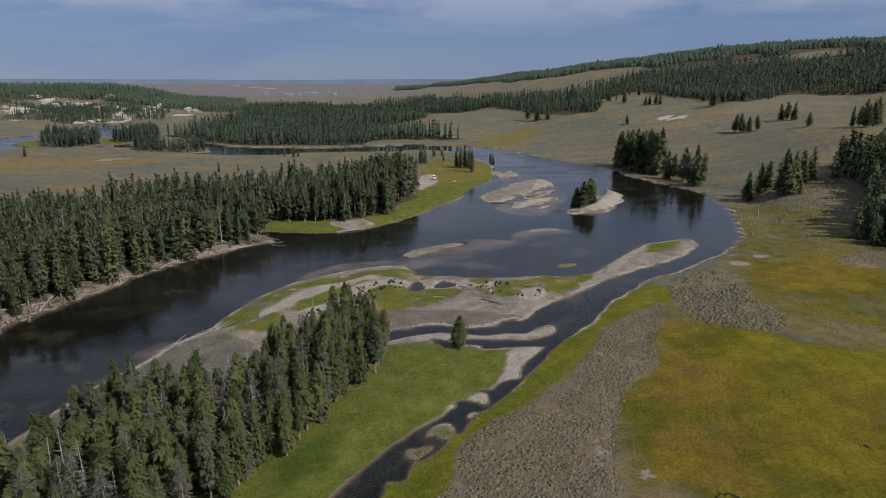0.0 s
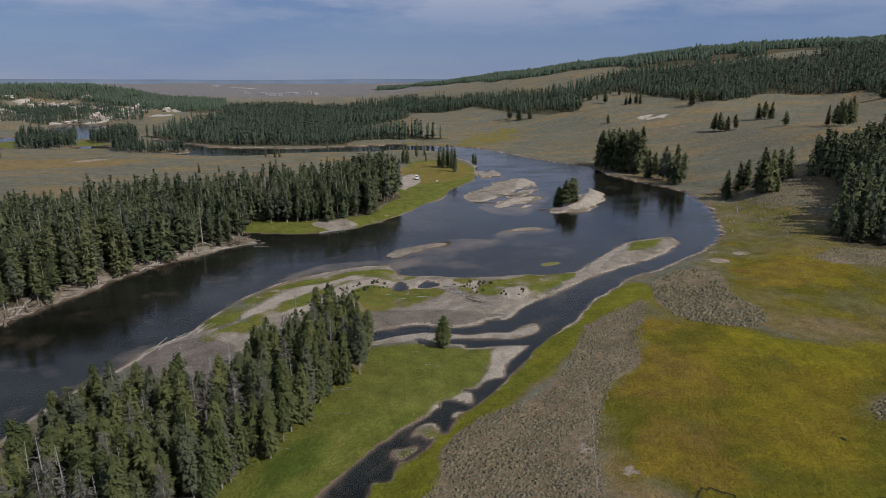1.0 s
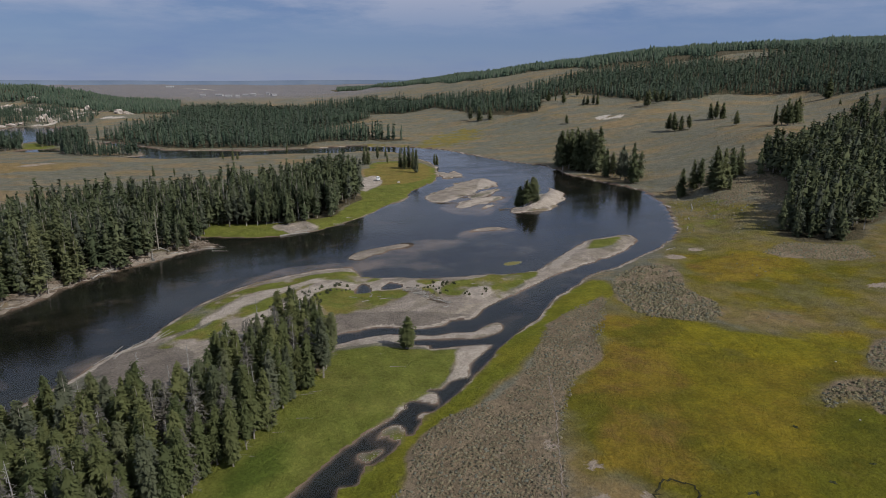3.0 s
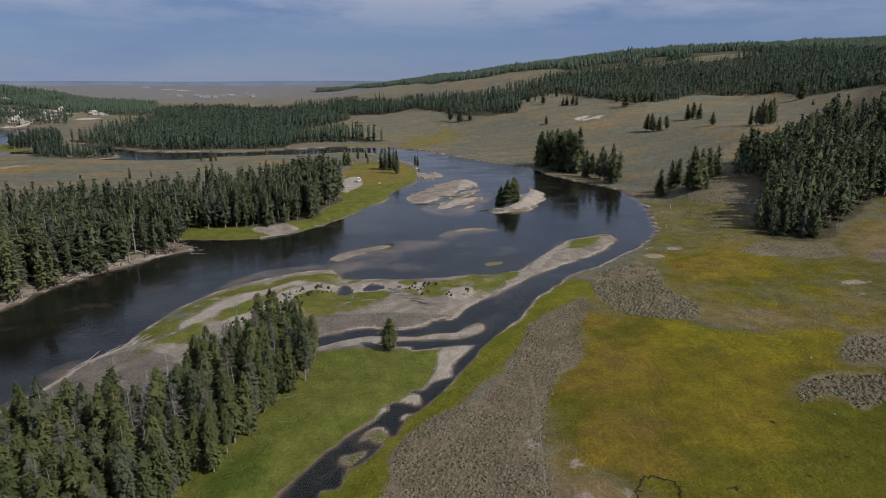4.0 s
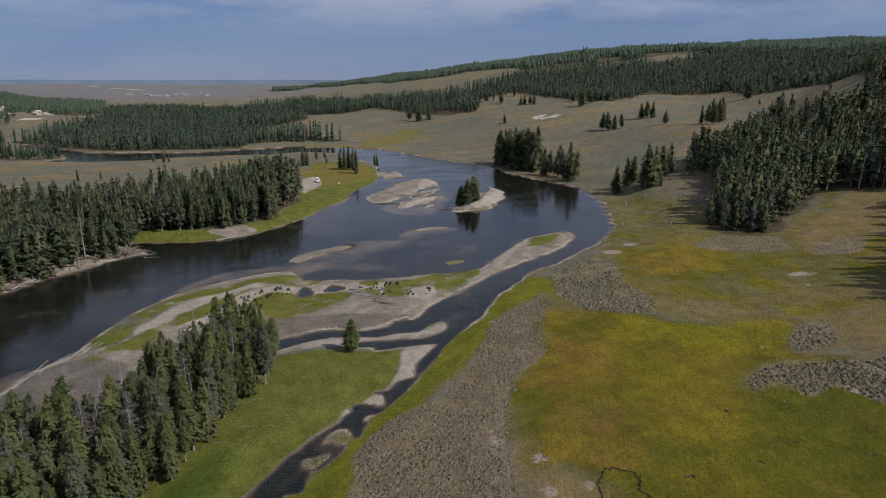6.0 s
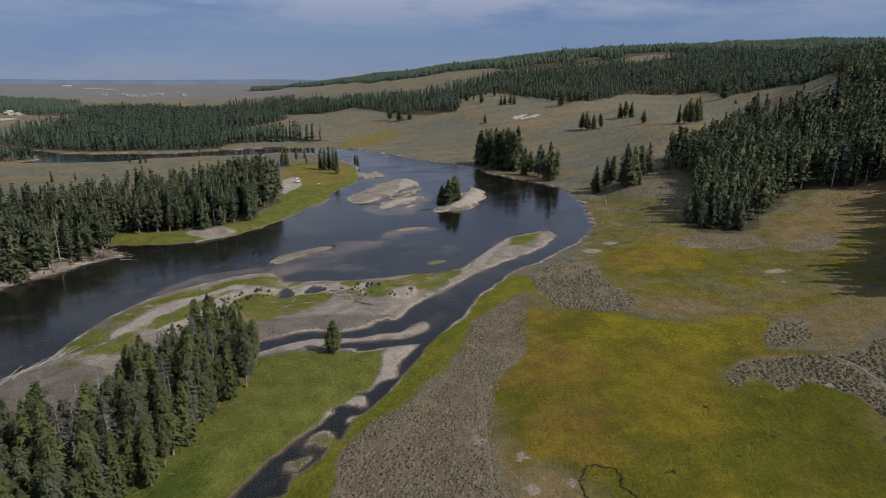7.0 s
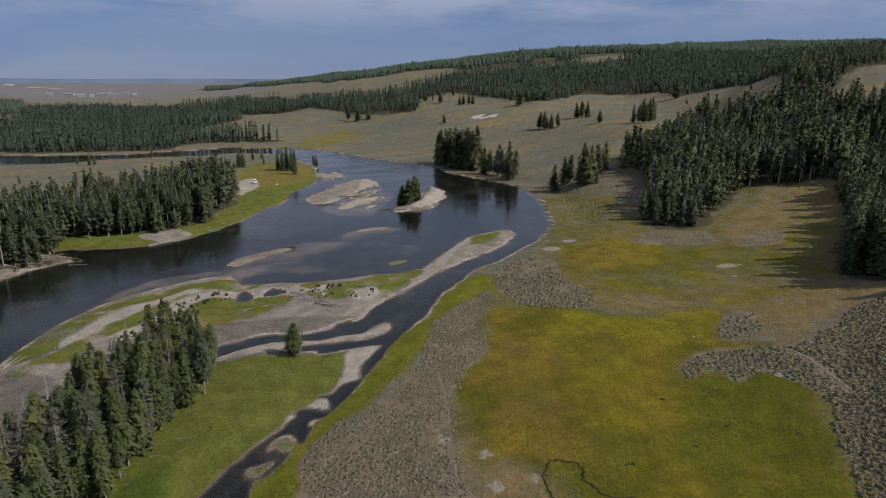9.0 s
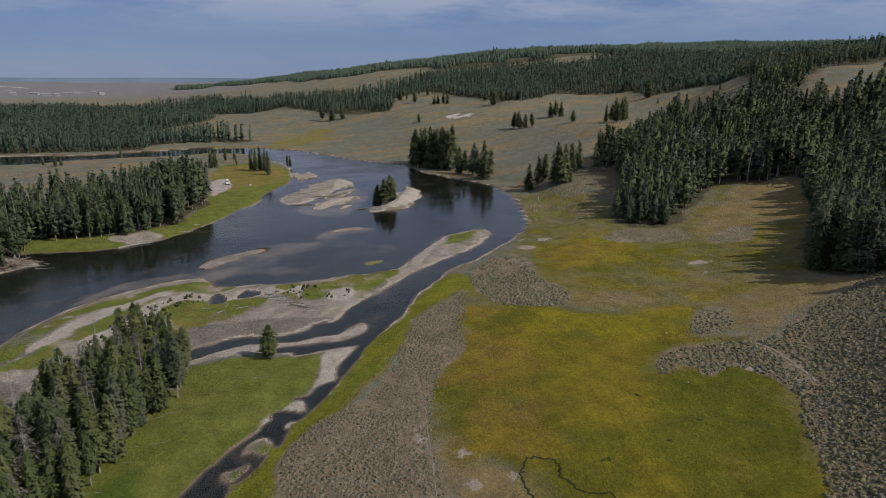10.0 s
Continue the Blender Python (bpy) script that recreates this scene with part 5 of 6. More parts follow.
CROWN_MESHES = [crown_mesh(c, NEEDLES) for c in NEAR_CROWNS]
LONE_CROWNS = [crown_mesh(crown(s, 1400, wd, b, sh, 0.056, 0.28, 7, 0.3, 6, 0.62), BANK_NEEDLES) for s, wd, b, sh in ((7, 0.12, 0.08, 0.5), (8, 0.135, 0.12, 0.55), (9, 0.11, 0.16, 0.42), (10, 0.125, 0.06, 0.6))]
THIN_CROWNS = [mesh_of("crown", *crown(s, 1000, 0.12, 0.12, 0.5, 0.06, 0.4, 0, 0.12, 6), DEAD) for s in (61, 62)]
TRUNK_MESHES = [mesh_of("trunk", v, t, BARK) for v, t in TRUNKS]
SNAG_MESHES = [mesh_of("trunk", v, t, SILVER) for v, t in SNAGS]


def scatter(outline, gap, seed, keep=1.0, parts=1):
    """Places inside an outline, about gap metres apart."""
    rng = np.random.default_rng(seed)
    p = np.array(outline, float)
    lo, hi = p.min(0), p.max(0)
    gx, gy = np.meshgrid(np.arange(lo[0], hi[0], gap), np.arange(lo[1], hi[1], gap))
    x = gx.ravel() + rng.uniform(-0.48, 0.48, gx.size) * gap
    y = gy.ravel() + rng.uniform(-0.48, 0.48, gx.size) * gap
    ok = (inside(outline, x, y, 12.0, parts) > 0) & (rng.random(x.size) < keep)
    for glade in GLADES:
        ok &= inside(glade, x, y, 60.0, 2) < 45 * step(0.35, 1.0, ripple(x, y, 40, 37)) + 6 * ripple(x, y, 12, 39) - 2
    return x[ok], y[ok], rng


def pine(x, y, z, height, seed, label, group, fat=1.0, dead=0, forms=(0, 1, 2, 3, 4, 5), lone=False):
    rng = random.Random(seed)
    top = tagged(new("dead_pine" if dead == 2 else "pine_tree"), label, "tree", group)
    top.matrix_world = pose(x, y, z, rng.uniform(-2, 2), rng.uniform(-2, 2), rng.uniform(0, 360)) @ Matrix.Diagonal((height * fat, height * fat, height, 1))
    bole = new("trunk", (SNAG_MESHES if dead == 2 else TRUNK_MESHES)[seed % 3])
    bole.parent = top
    if dead < 2:
        leaf = new("crown", THIN_CROWNS[seed % 2] if dead else LONE_CROWNS[rng.randrange(4)] if lone else CROWN_MESHES[rng.choice(forms)])
        leaf.parent = top
    return top


def forest(name, label, places, crowns, low, high, mat, fat=1.0, trunks=True, dead=0.0, seed=0):
    """A stand of many trees in one mesh."""
    x, y, rng = places
    z = ground_height(x, y)
    n = len(x)
    hgt = rng.uniform(low, high, n) * (0.7 + 0.5 * ripple(x, y, 25, 77)) * (0.85 + 0.3 * ripple(x, y, 9, 78))
    pick, gone = rng.integers(0, len(crowns), n), rng.random(n) < dead
    turn, tint = rng.uniform(0, 6.283, n), rng.random(n)
    lists = {"leaf": [], "wood": []}

    def lay(key, shape, ids):
        if not len(ids):
            return
        v, t = shape
        q = soft_normals(v)
        c, s = np.cos(turn[ids])[:, None], np.sin(turn[ids])[:, None]
        h = hgt[ids][:, None]
        px = (v[:, 0] * c - v[:, 1] * s) * h * fat + x[ids][:, None]
        py = (v[:, 0] * s + v[:, 1] * c) * h * fat + y[ids][:, None]
        pz = v[:, 2] * h + z[ids][:, None] - 0.1
        lists[key].append((np.stack([px, py, pz], -1).reshape(-1, 3), (t[None] + len(v) * np.arange(len(ids))[:, None, None]).reshape(-1, 3), np.repeat(tint[ids], len(v)), np.stack([q[:, 0] * c - q[:, 1] * s, q[:, 0] * s + q[:, 1] * c, q[:, 2] + 0 * c], -1).reshape(-1, 3)))

    for k, shape in enumerate(crowns):
        lay("leaf", shape, np.flatnonzero((pick == k) & ~gone))
    if trunks:
        for k in range(3):
            lay("wood", trunk(40 + k, 0.0095, 3), np.flatnonzero((np.arange(n) % 3 == k) & ~gone))
            lay("wood", SNAGS[k], np.flatnonzero((np.arange(n) % 3 == k) & gone))
    top = None
    for key, m in (("leaf", mat), ("wood", BARK)):
        if not lists[key]:
            continue
        v, t, c, nor, base = [], [], [], [], 0
        for a, b, d, e in lists[key]:
            v.append(a), t.append(b + base), c.append(d), nor.append(e)
            base += len(a)
        ob = new(name if key == "leaf" else "trunks", mesh_of(name, np.concatenate(v), np.concatenate(t), m, key == "leaf", {"tint": np.concatenate(c)}, np.concatenate(nor) if key == "leaf" else None))
        if top is None:
            top = tagged(ob, label, "forest", kind="stuff")
        else:
            ob.parent = top


# ---------- forests ----------
def split(places, cut):
    x, y, rng = places
    near = cut(x, y)
    return (x[near], y[near], rng), (x[~near], y[~near], rng)


gx, gy, grng = scatter(GROVE, 2.5, 1)
gz = ground_height(gx, gy)
for i in range(len(gx)):
    kind = 2 if grng.random() < 0.08 else 1 if grng.random() < 0.17 else 0
    pine(gx[i], gy[i], gz[i], grng.uniform(8.5, 14.2) + 1.5 * (kind == 2), 1000 + i,
         ("tall olive-green pine in a dense riverside grove", "grey half-dead pine with thin bare twigs", "bleached dead pine snag with bare branches")[kind], "pines of the grove", 1.3, kind)

for i, (x, y, h) in enumerate(SNAG_SPOTS):
    pine(x, y, float(ground_height(np.array([x]), np.array([y]))[0]), h, 1900 + i, "tall bleached dead pine snag above the grove", "pines of the grove", 1.5, 2)


def off_sinter(places):
    x, y, rng = places
    ok = np.maximum(sinter(x, y), sinter(x, y + 7)) < 0.4
    return x[ok], y[ok], rng


front, back = split(scatter(BANK_FOREST, 3.9, 2), lambda x, y: np.hypot(x, y) < 290)
near, front = split(front, lambda x, y: np.hypot(x, y) < 212)
forest("bank_forest", "front of the dense pine forest along the eroded bank", near, POLE_CROWNS, 13, 19, BANK_NEEDLES, 1.4, 1, 0.07)
forest("bank_forest", "dense dark pine forest along the river's cut bank", front, MID_POLES, 13, 19, HILL_NEEDLES, 1.4, 1, 0.05)
forest("bank_forest", "back of the dense pine forest on the river bank", back, LOW_CROWNS, 14, 20, HILL_NEEDLES, 1.2, 2, 0.03)
front, back = split(scatter(EAST_GROVE, 4.9, 3), lambda x, y: np.hypot(x, y) < 270)
near, front = split(front, lambda x, y: np.hypot(x, y) < 215)
forest("hillside_forest", "front of the pine forest on the dry hillside", near, FINE_CROWNS, 15, 22, HILL_NEEDLES, 1.6, 1, 0.04)
forest("hillside_forest", "dark pine forest on the dry hillside", front, MID_CROWNS, 14, 21, HILL_NEEDLES, 1.6, 1, 0.04)
forest("hillside_forest", "upper part of the hillside pine forest", back, LOW_CROWNS, 13, 20, HILL_NEEDLES, 1.5, 2, 0.03)
forest("far_bank_forest", "broad pine forest beyond the upper river", scatter(FAR_BANK_FOREST, 6.0, 4), STAND_CROWNS, 12, 17, HAZED_NEEDLES, 1.15, 2)
front, back = split(scatter(SLOPE_FOREST, 6.4, 5), lambda x, y: np.hypot(x, y) < 620)
forest("slope_forest", "pine forest on the upper slope", front, LOW_CROWNS, 11, 16, HILL_NEEDLES, 1.3, 2)
forest("slope_forest", "upper part of the slope's pine forest", back, STAND_CROWNS, 11, 16, HAZED_NEEDLES, 1.3, 0)
forest("ridge_forest", "distant pine forest along the ridge", scatter(RIDGE_FOREST, 8.3, 6), RIDGE_CROWNS, 9, 15, HAZED_NEEDLES, 1.5, 0)
forest("west_hill_forest", "distant pine forest on a low hill", scatter(WEST_HILL_FOREST, 6.5, 7), RIDGE_CROWNS, 8, 13, HAZED_NEEDLES, 1.1, 0)
forest("terrace_stand", "scattered pines among white terraces", off_sinter(scatter(WEST_TERRACE_STAND, 6, 8, 0.85)), STAND_CROWNS, 6, 12, HAZED_NEEDLES, 1.3, 0)
forest("channel_stand", "pines on a low channel island", scatter(CHANNEL_STAND, 4.5, 9), LOW_CROWNS, 9, 15, HAZED_NEEDLES, 1.35, 2)
forest("channel_stand", "thin row of pines along a channel shore", scatter(CHANNEL_ROW, 4.2, 19), LOW_CROWNS, 7, 13, HAZED_NEEDLES, 1.35, 2)
forest("isle_stand", "pines on a low river island", scatter(WEST_ISLE_STAND, 5, 10), LOW_CROWNS, 10, 15, HAZED_NEEDLES, 1.4, 2)

bx, by, brng = scatter(BEND_STAND, 6.5, 12)
for i, (x, y, z) in enumerate(zip(bx, by, ground_height(bx, by))):
    pine(x, y, z, brng.uniform(19, 26), 1700 + i, "tall dark pine at the river bend", "bend pines", 1.4, 0, (0, 1, 3), True)
for group, label, trees, fat in (
        ("island pines", "dark bushy pine on a gravel shore", ISLAND_TREES[1:], 2.3), ("lone pine", "bushy lone pine on the meadow shore", ISLAND_TREES[:1], 2.4), ("slope pines", "lone pine on the dry hillside", SLOPE_TREES, 2.0),
        ("bend pines", "tall dark pine at the river bend", BEND_TREES, 1.6), ("bank pines", "pine beside the sagebrush bank", BANK_TREES, 1.75),
        ("hill pines", "pine in a small clump on the hillside", HILL_TREES, 2.0), ("point pines", "pine on the grassy river point", POINT_TREES, 1.25),
        ("plain pines", "small pine on the grassy flat", PLAIN_TREES, 1.3), ("edge pines", "pine at the forest edge", EDGE_TREES, 1.2), ("edge pines", "bushy pine standing clear of the hillside forest", MARGIN_TREES, 2.1)):
    pts = np.array(trees)
    for i, ((x, y, h), z) in enumerate(zip(trees, ground_height(pts[:, 0], pts[:, 1]))):
        pine(x, y, z, h, 2000 + 37 * i + len(label), label, group, fat, 0, (0, 1, 3), math.hypot(x, y) > 200)


# ---------- sagebrush and shrubs ----------
def bush(seed, lobes, sprays):
    """A low bush about one metre across: a few rounded leafy lobes of uneven height, with loose sprays on top."""
    rng = np.random.default_rng(seed)
    V, T, base = [], [], 0
    for k in range(lobes):
        c = rng.normal(0, 0.2, 2) if k else np.zeros(2)
        r, h = rng.uniform(0.17, 0.27), rng.uniform(0.24, 0.44)
        a = 2 * math.pi * np.arange(5) / 5 + rng.uniform(0, 1.2)
        rings = [np.stack([c[0] + q * r * np.cos(a + u), c[1] + q * r * np.sin(a + u), np.full(5, g * h)], 1) + rng.normal(0, 0.03, (5, 3)) for q, g, u in ((1.0, 0.0, 0.0), (0.9, 0.6, 0.5))]
        V += rings + [np.array([[c[0], c[1], h]])]
        for j in range(5):
            n = (j + 1) % 5
            T += [(base + j, base + n, base + 5 + j), (base + n, base + 5 + n, base + 5 + j), (base + 5 + j, base + 5 + n, base + 10)]
        base += 11
    for k in range(sprays):
        a, q, z = rng.uniform(0, 6.283), rng.uniform(0.05, 0.4), rng.uniform(0.2, 0.4)
        o = np.array((math.cos(a), math.sin(a), 0))
        p = o * q + (0, 0, z)
        w = np.array((-o[1], o[0], 0)) * rng.uniform(0.05, 0.1)
        tip = p + o * rng.uniform(0.05, 0.14) + (0, 0, rng.uniform(0.08, 0.2))
        V.append(np.stack([p - w, p + w, tip]))
        T.append((base, base + 1, base + 2))
        base += 3
    v, t = np.concatenate(V), np.array(T)
    n = np.cross(v[t[:, 1]] - v[t[:, 0]], v[t[:, 2]] - v[t[:, 0]])
    back = (n * (v[t].mean(1) / 0.36 + (0, 0, 0.7))).sum(1) < 0
    t[back] = t[back][:, ::-1]
    return v, t


def clear_of(line, x, y, room):
    """Which places lie off a line by at least room metres."""
    ok = np.ones(len(x), bool)
    for (ax, ay), (bx, by) in zip(line, line[1:]):
        k = np.clip(((x - ax) * (bx - ax) + (y - ay) * (by - ay)) / ((bx - ax) ** 2 + (by - ay) ** 2), 0, 1)
        ok &= np.hypot(x - ax - k * (bx - ax), y - ay - k * (by - ay)) > room
    return ok


def brush(name, label, places, shapes, low, high, mat):
    x, y, rng = places
    z, n = ground_height(x, y), len(x)
    ok = (z > 0.15) & clear_of(TRAIL, x, y, 0.4) & clear_of(HILL_TRACK, x, y, 0.9)
    size, turn, tint, pick = rng.uniform(low, high, n), rng.uniform(0, 6.283, n), rng.random(n), rng.integers(0, len(shapes), n)
    V, T, C, N, base = [], [], [], [], 0
    for k, (v, t) in enumerate(shapes):
        i = np.flatnonzero((pick == k) & ok)
        c, s, h = np.cos(turn[i])[:, None], np.sin(turn[i])[:, None], size[i][:, None]
        p = np.stack([(v[:, 0] * c - v[:, 1] * s) * h + x[i][:, None], (v[:, 0] * s + v[:, 1] * c) * h + y[i][:, None], v[:, 2] * h + z[i][:, None] - 0.03], -1)
        V.append(p.reshape(-1, 3)), T.append((t[None] + len(v) * np.arange(len(i))[:, None, None]).reshape(-1, 3) + base), C.append(np.repeat(tint[i], len(v)))
        q = soft_normals(v, 0.36, 0.28, 0.7)
        N.append(np.stack([q[:, 0] * c - q[:, 1] * s, q[:, 0] * s + q[:, 1] * c, q[:, 2] + 0 * c], -1).reshape(-1, 3))
        base += len(i) * len(v)
    tagged(new(name, mesh_of(name, np.concatenate(V), np.concatenate(T), mat, True, {"tint": np.concatenate(C)}, np.concatenate(N))), label, "shrubs", kind="stuff")


BUSHES = [bush(s, 4, 5) for s in (71, 72, 73, 74)]
SMALL_BUSHES = [bush(s, 2, 4) for s in (75, 76, 77)]


def uneven(places, size, seed, lo, hi):
    """Thins places out by a patchy noise, as brush grows."""
    x, y, rng = places
    ok = rng.random(len(x)) < step(lo, hi, ripple(x, y, size, seed) * 0.6 + ripple(x, y, size / 3, seed + 1) * 0.4)
    return x[ok], y[ok], rng


brush("sagebrush", "grey-green sagebrush over bare soil beside the stream", uneven(scatter(SAGE_STRIP, 0.62, 81, 1.0, 2), 5, 61, 0.12, 0.6), BUSHES, 0.36, 0.85, SAGE_LEAF)
brush("sagebrush", "grey-green sagebrush on a low spur above the marsh", uneven(scatter(SAGE_HILL, 0.8, 82, 1.0, 2), 6, 63, 0.0, 0.35), BUSHES, 0.55, 1.3, SAGE_DARK)
for i, (o, gap) in enumerate(((SAGE_BANK, 0.85), (SAGE_CLUMP, 1.0), (SAGE_SHELF, 1.2), (SAGE_FRINGE, 1.05), (SAGE_FRINGE_B, 1.05))):
    brush("sagebrush", "patch of grey-green sagebrush in dry grass", uneven(scatter(o, gap, 83 + i, 1.0, 2), 9, 65, 0.15, 0.55), BUSHES if i < 2 else SMALL_BUSHES, 0.6, 1.3, SAGE_GREY)
brush("slope_brush", "scattered low sagebrush on the dry slope", uneven(scatter(SLOPE_BRUSH, 2.8, 90), 30, 67, 0.3, 0.6), SMALL_BUSHES, 0.8, 1.7, SAGE_LEAF)
brush("slope_brush", "thin low sagebrush on the flat beside the marsh", uneven(scatter(OLIVE, 2.0, 91), 14, 69, 0.72, 0.95), SMALL_BUSHES, 0.4, 1.0, SAGE_DARK)


# ---------- worn trail and a little meandering ditch ----------
def ribbon(name, label, category, line, half, lift, mat, seed, wander):
    """A narrow uneven strip that follows the ground."""
    rng = np.random.default_rng(seed)
    p = np.array(line, float)
    pts = []
    for i in range(len(p) - 1):
        a, b, c, d = p[max(i - 1, 0)], p[i], p[i + 1], p[min(i + 2, len(p) - 1)]
        for s in np.arange(0, 1, 0.6 / max(np.linalg.norm(c - b), 0.7)):
            pts.append(0.5 * (2 * b + (c - a) * s + (2 * a - 5 * b + 4 * c - d) * s * s + (3 * b - a - 3 * c + d) * s ** 3))
    pts = np.array(pts) + rng.normal(0, wander, (len(pts), 2))
    way = np.gradient(pts, axis=0)
    side = np.stack([-way[:, 1], way[:, 0]], 1) / np.linalg.norm(way, axis=1)[:, None]
    half = half * rng.uniform(0.6, 1.35, len(pts))[:, None]
    rows = [pts - side * half, pts, pts + side * half]
    v = np.stack([np.c_[r, ground_height(r[:, 0], r[:, 1]) + lift + (0.05 if k == 1 else 0)] for k, r in enumerate(rows)], 1).reshape(-1, 3)
    f = []
    for i in range(len(pts) - 1):
        f += [(3 * i, 3 * i + 1, 3 * i + 4, 3 * i + 3), (3 * i + 1, 3 * i + 2, 3 * i + 5, 3 * i + 4)]
    tagged(new(name, mesh_of(name, v, f, mat, True)), label, category, kind="structure")


TRAIL_SOIL = plain_material("trodden_soil", (0.17, 0.14, 0.11), (0.23, 0.19, 0.15), 1.5)
DITCH_MUD = plain_material("wet_dark_mud", (0.02, 0.022, 0.012), (0.045, 0.042, 0.02), 1.0, 0.95, 0.03)
ribbon("trail", "narrow trodden animal path through sagebrush", "path", TRAIL, 0.1, 0.06, TRAIL_SOIL, 1, 0.16)
ribbon("trail", "faint bare track over the sagebrush spur", "path", HILL_TRACK, 0.22, 0.06, TRAIL_SOIL, 5, 0.2)
ribbon("ditch", "narrow dark meandering ditch in the marsh", "ditch", DITCH, 0.16, 0.06, DITCH_MUD, 2, 0.24)


# ---------- logs, shrubs, weed, van ----------
def log_mesh(seed, length, radius, roots=False, stubs=4):
    """A bleached fallen trunk along +x, tapered and a little bent, with broken stubs and perhaps a root plate."""
    rng = np.random.default_rng(seed)
    bm = bmesh.new()
    sides, rings = 7, 6
    bend = np.cumsum(rng.normal(0, 0.012 * length, (rings, 2)), 0)
    loops = []
    for i in range(rings):
        f = i / (rings - 1)
        r = radius * (1.15 - 0.75 * f) * rng.uniform(0.92, 1.08)
        loops.append([bm.verts.new((length * (f - 0.5) + rng.normal(0, 0.03), bend[i, 0] + r * math.cos(2 * math.pi * j / sides), bend[i, 1] * 0.2 + r * math.sin(2 * math.pi * j / sides))) for j in range(sides)])
    for a, b in zip(loops, loops[1:]):
        for j in range(sides):
            bm.faces.new((a[j], a[(j + 1) % sides], b[(j + 1) % sides], b[j]))
    bm.faces.new(loops[0][::-1])
    bm.faces.new(loops[-1])

    def spike(p, d, q):
        u = d.orthogonal().normalized() * q
        w = d.normalized().cross(u)
        ring = [bm.verts.new(p + u * math.cos(k) + w * math.sin(k)) for k in (0, 1.57, 3.14, 4.71)]
        end = bm.verts.new(p + d)
        for k in range(4):
            bm.faces.new((ring[k], ring[(k + 1) % 4], end))

    for i in range(stubs):
        f = rng.uniform(-0.1, 0.45)
        a = rng.uniform(0, 3.14)
        spike(Vector((length * f, 0, 0)), Vector((0.35, math.cos(a), math.sin(a))) * rng.uniform(0.3, 0.9), radius * 0.3)
    if roots:
        for i in range(9):
            a = i * 0.7 + rng.uniform(0, 0.4)
            spike(Vector((-length / 2, 0, 0)), Vector((-0.35, math.cos(a), math.sin(a))) * rng.uniform(0.5, 1.1), radius * 0.45)
    me = bpy.data.meshes.new("driftwood_log")
    bm.to_mesh(me)
    bm.free()
    return me


GREY_WOOD = plain_material("weathered_brown_wood", (0.1, 0.076, 0.054), (0.2, 0.16, 0.125), 1.5)
LOGS = []
for k in range(6):
    LOGS.append(log_mesh(200 + k, (5.5, 7, 4, 8, 3, 6)[k], (0.1, 0.13, 0.09, 0.12, 0.085, 0.11)[k], k in (1, 5)))
PALE_LOGS, BROWN_LOGS = [m.copy() for m in LOGS], LOGS
for m in PALE_LOGS:
    m.materials.append(DRIFT)
for m in BROWN_LOGS:
    m.materials.append(GREY_WOOD)


def lay_log(x, y, turn, mesh, label, group, size=1.0, stout=1.0):
    half = max(v.co.x for v in mesh.vertices) * size * 0.9
    c, s = math.cos(radians(turn)), math.sin(radians(turn))
    px = np.array((x - c * half, x, x + c * half))
    h = np.maximum(ground_height(px, np.array((y - s * half, y, y + s * half))), 0.0)
    tilt = math.degrees(math.atan2(h[2] - h[0], 2 * half))
    z = max(h[1], (h[0] + h[2]) / 2) + 0.1 * size
    ob = tagged(new("driftwood_log", mesh), label, "log", group)
    ob.matrix_world = pose(x, y, z, 0, 0, turn) @ pose(0, 0, 0, 0, -tilt, 0) @ Matrix.Diagonal((size, size * stout, size * stout, 1))


lrng = random.Random(9)
jam = np.array(LOG_JAM)
for i in range(60):
    f = lrng.random() * (len(jam) - 1)
    a = jam[int(f)] * (1 - f % 1) + jam[int(f) + 1] * (f % 1)
    lay_log(a[0] + lrng.gauss(0, 0.9), a[1] + lrng.gauss(0, 1.1), -47 + lrng.gauss(0, 38), (BROWN_LOGS if i % 3 == 0 else PALE_LOGS)[i % 6], "bleached grey log in a jumbled driftwood pile", "driftwood pile", lrng.uniform(0.35, 0.65), 3.0)
tip = np.array(LOG_POINT)
for i in range(14):
    f = lrng.random() * (len(tip) - 1)
    a = tip[int(f)] * (1 - f % 1) + tip[int(f) + 1] * (f % 1)
    lay_log(a[0] + lrng.gauss(0, 0.7), a[1] + lrng.gauss(0, 0.8), 68 + lrng.gauss(0, 16), PALE_LOGS[i % 6], "bleached log stranded along the gravel shore", "shore driftwood", lrng.uniform(0.6, 1.0))
for i, (x, y) in enumerate(LOG_SCATTER + LOG_SCATTER_B):
    lay_log(x, y, (20, 75, -30, 10, 120)[i % 5] + lrng.gauss(0, 10), PALE_LOGS[i % 6], "bleached driftwood log lying on island grass", "island driftwood", lrng.uniform(0.28, 0.5), 2.2)
for i, (x, y) in enumerate(FALLEN):
    lay_log(x, y, lrng.gauss(4, 12), PALE_LOGS[(3, 0, 4)[i % 3]], "thin bleached fallen trunk at the meadow's edge", "fallen trunks", lrng.uniform(0.25, 0.45))
bank = np.array(LEFT_BANK[2:13], float)
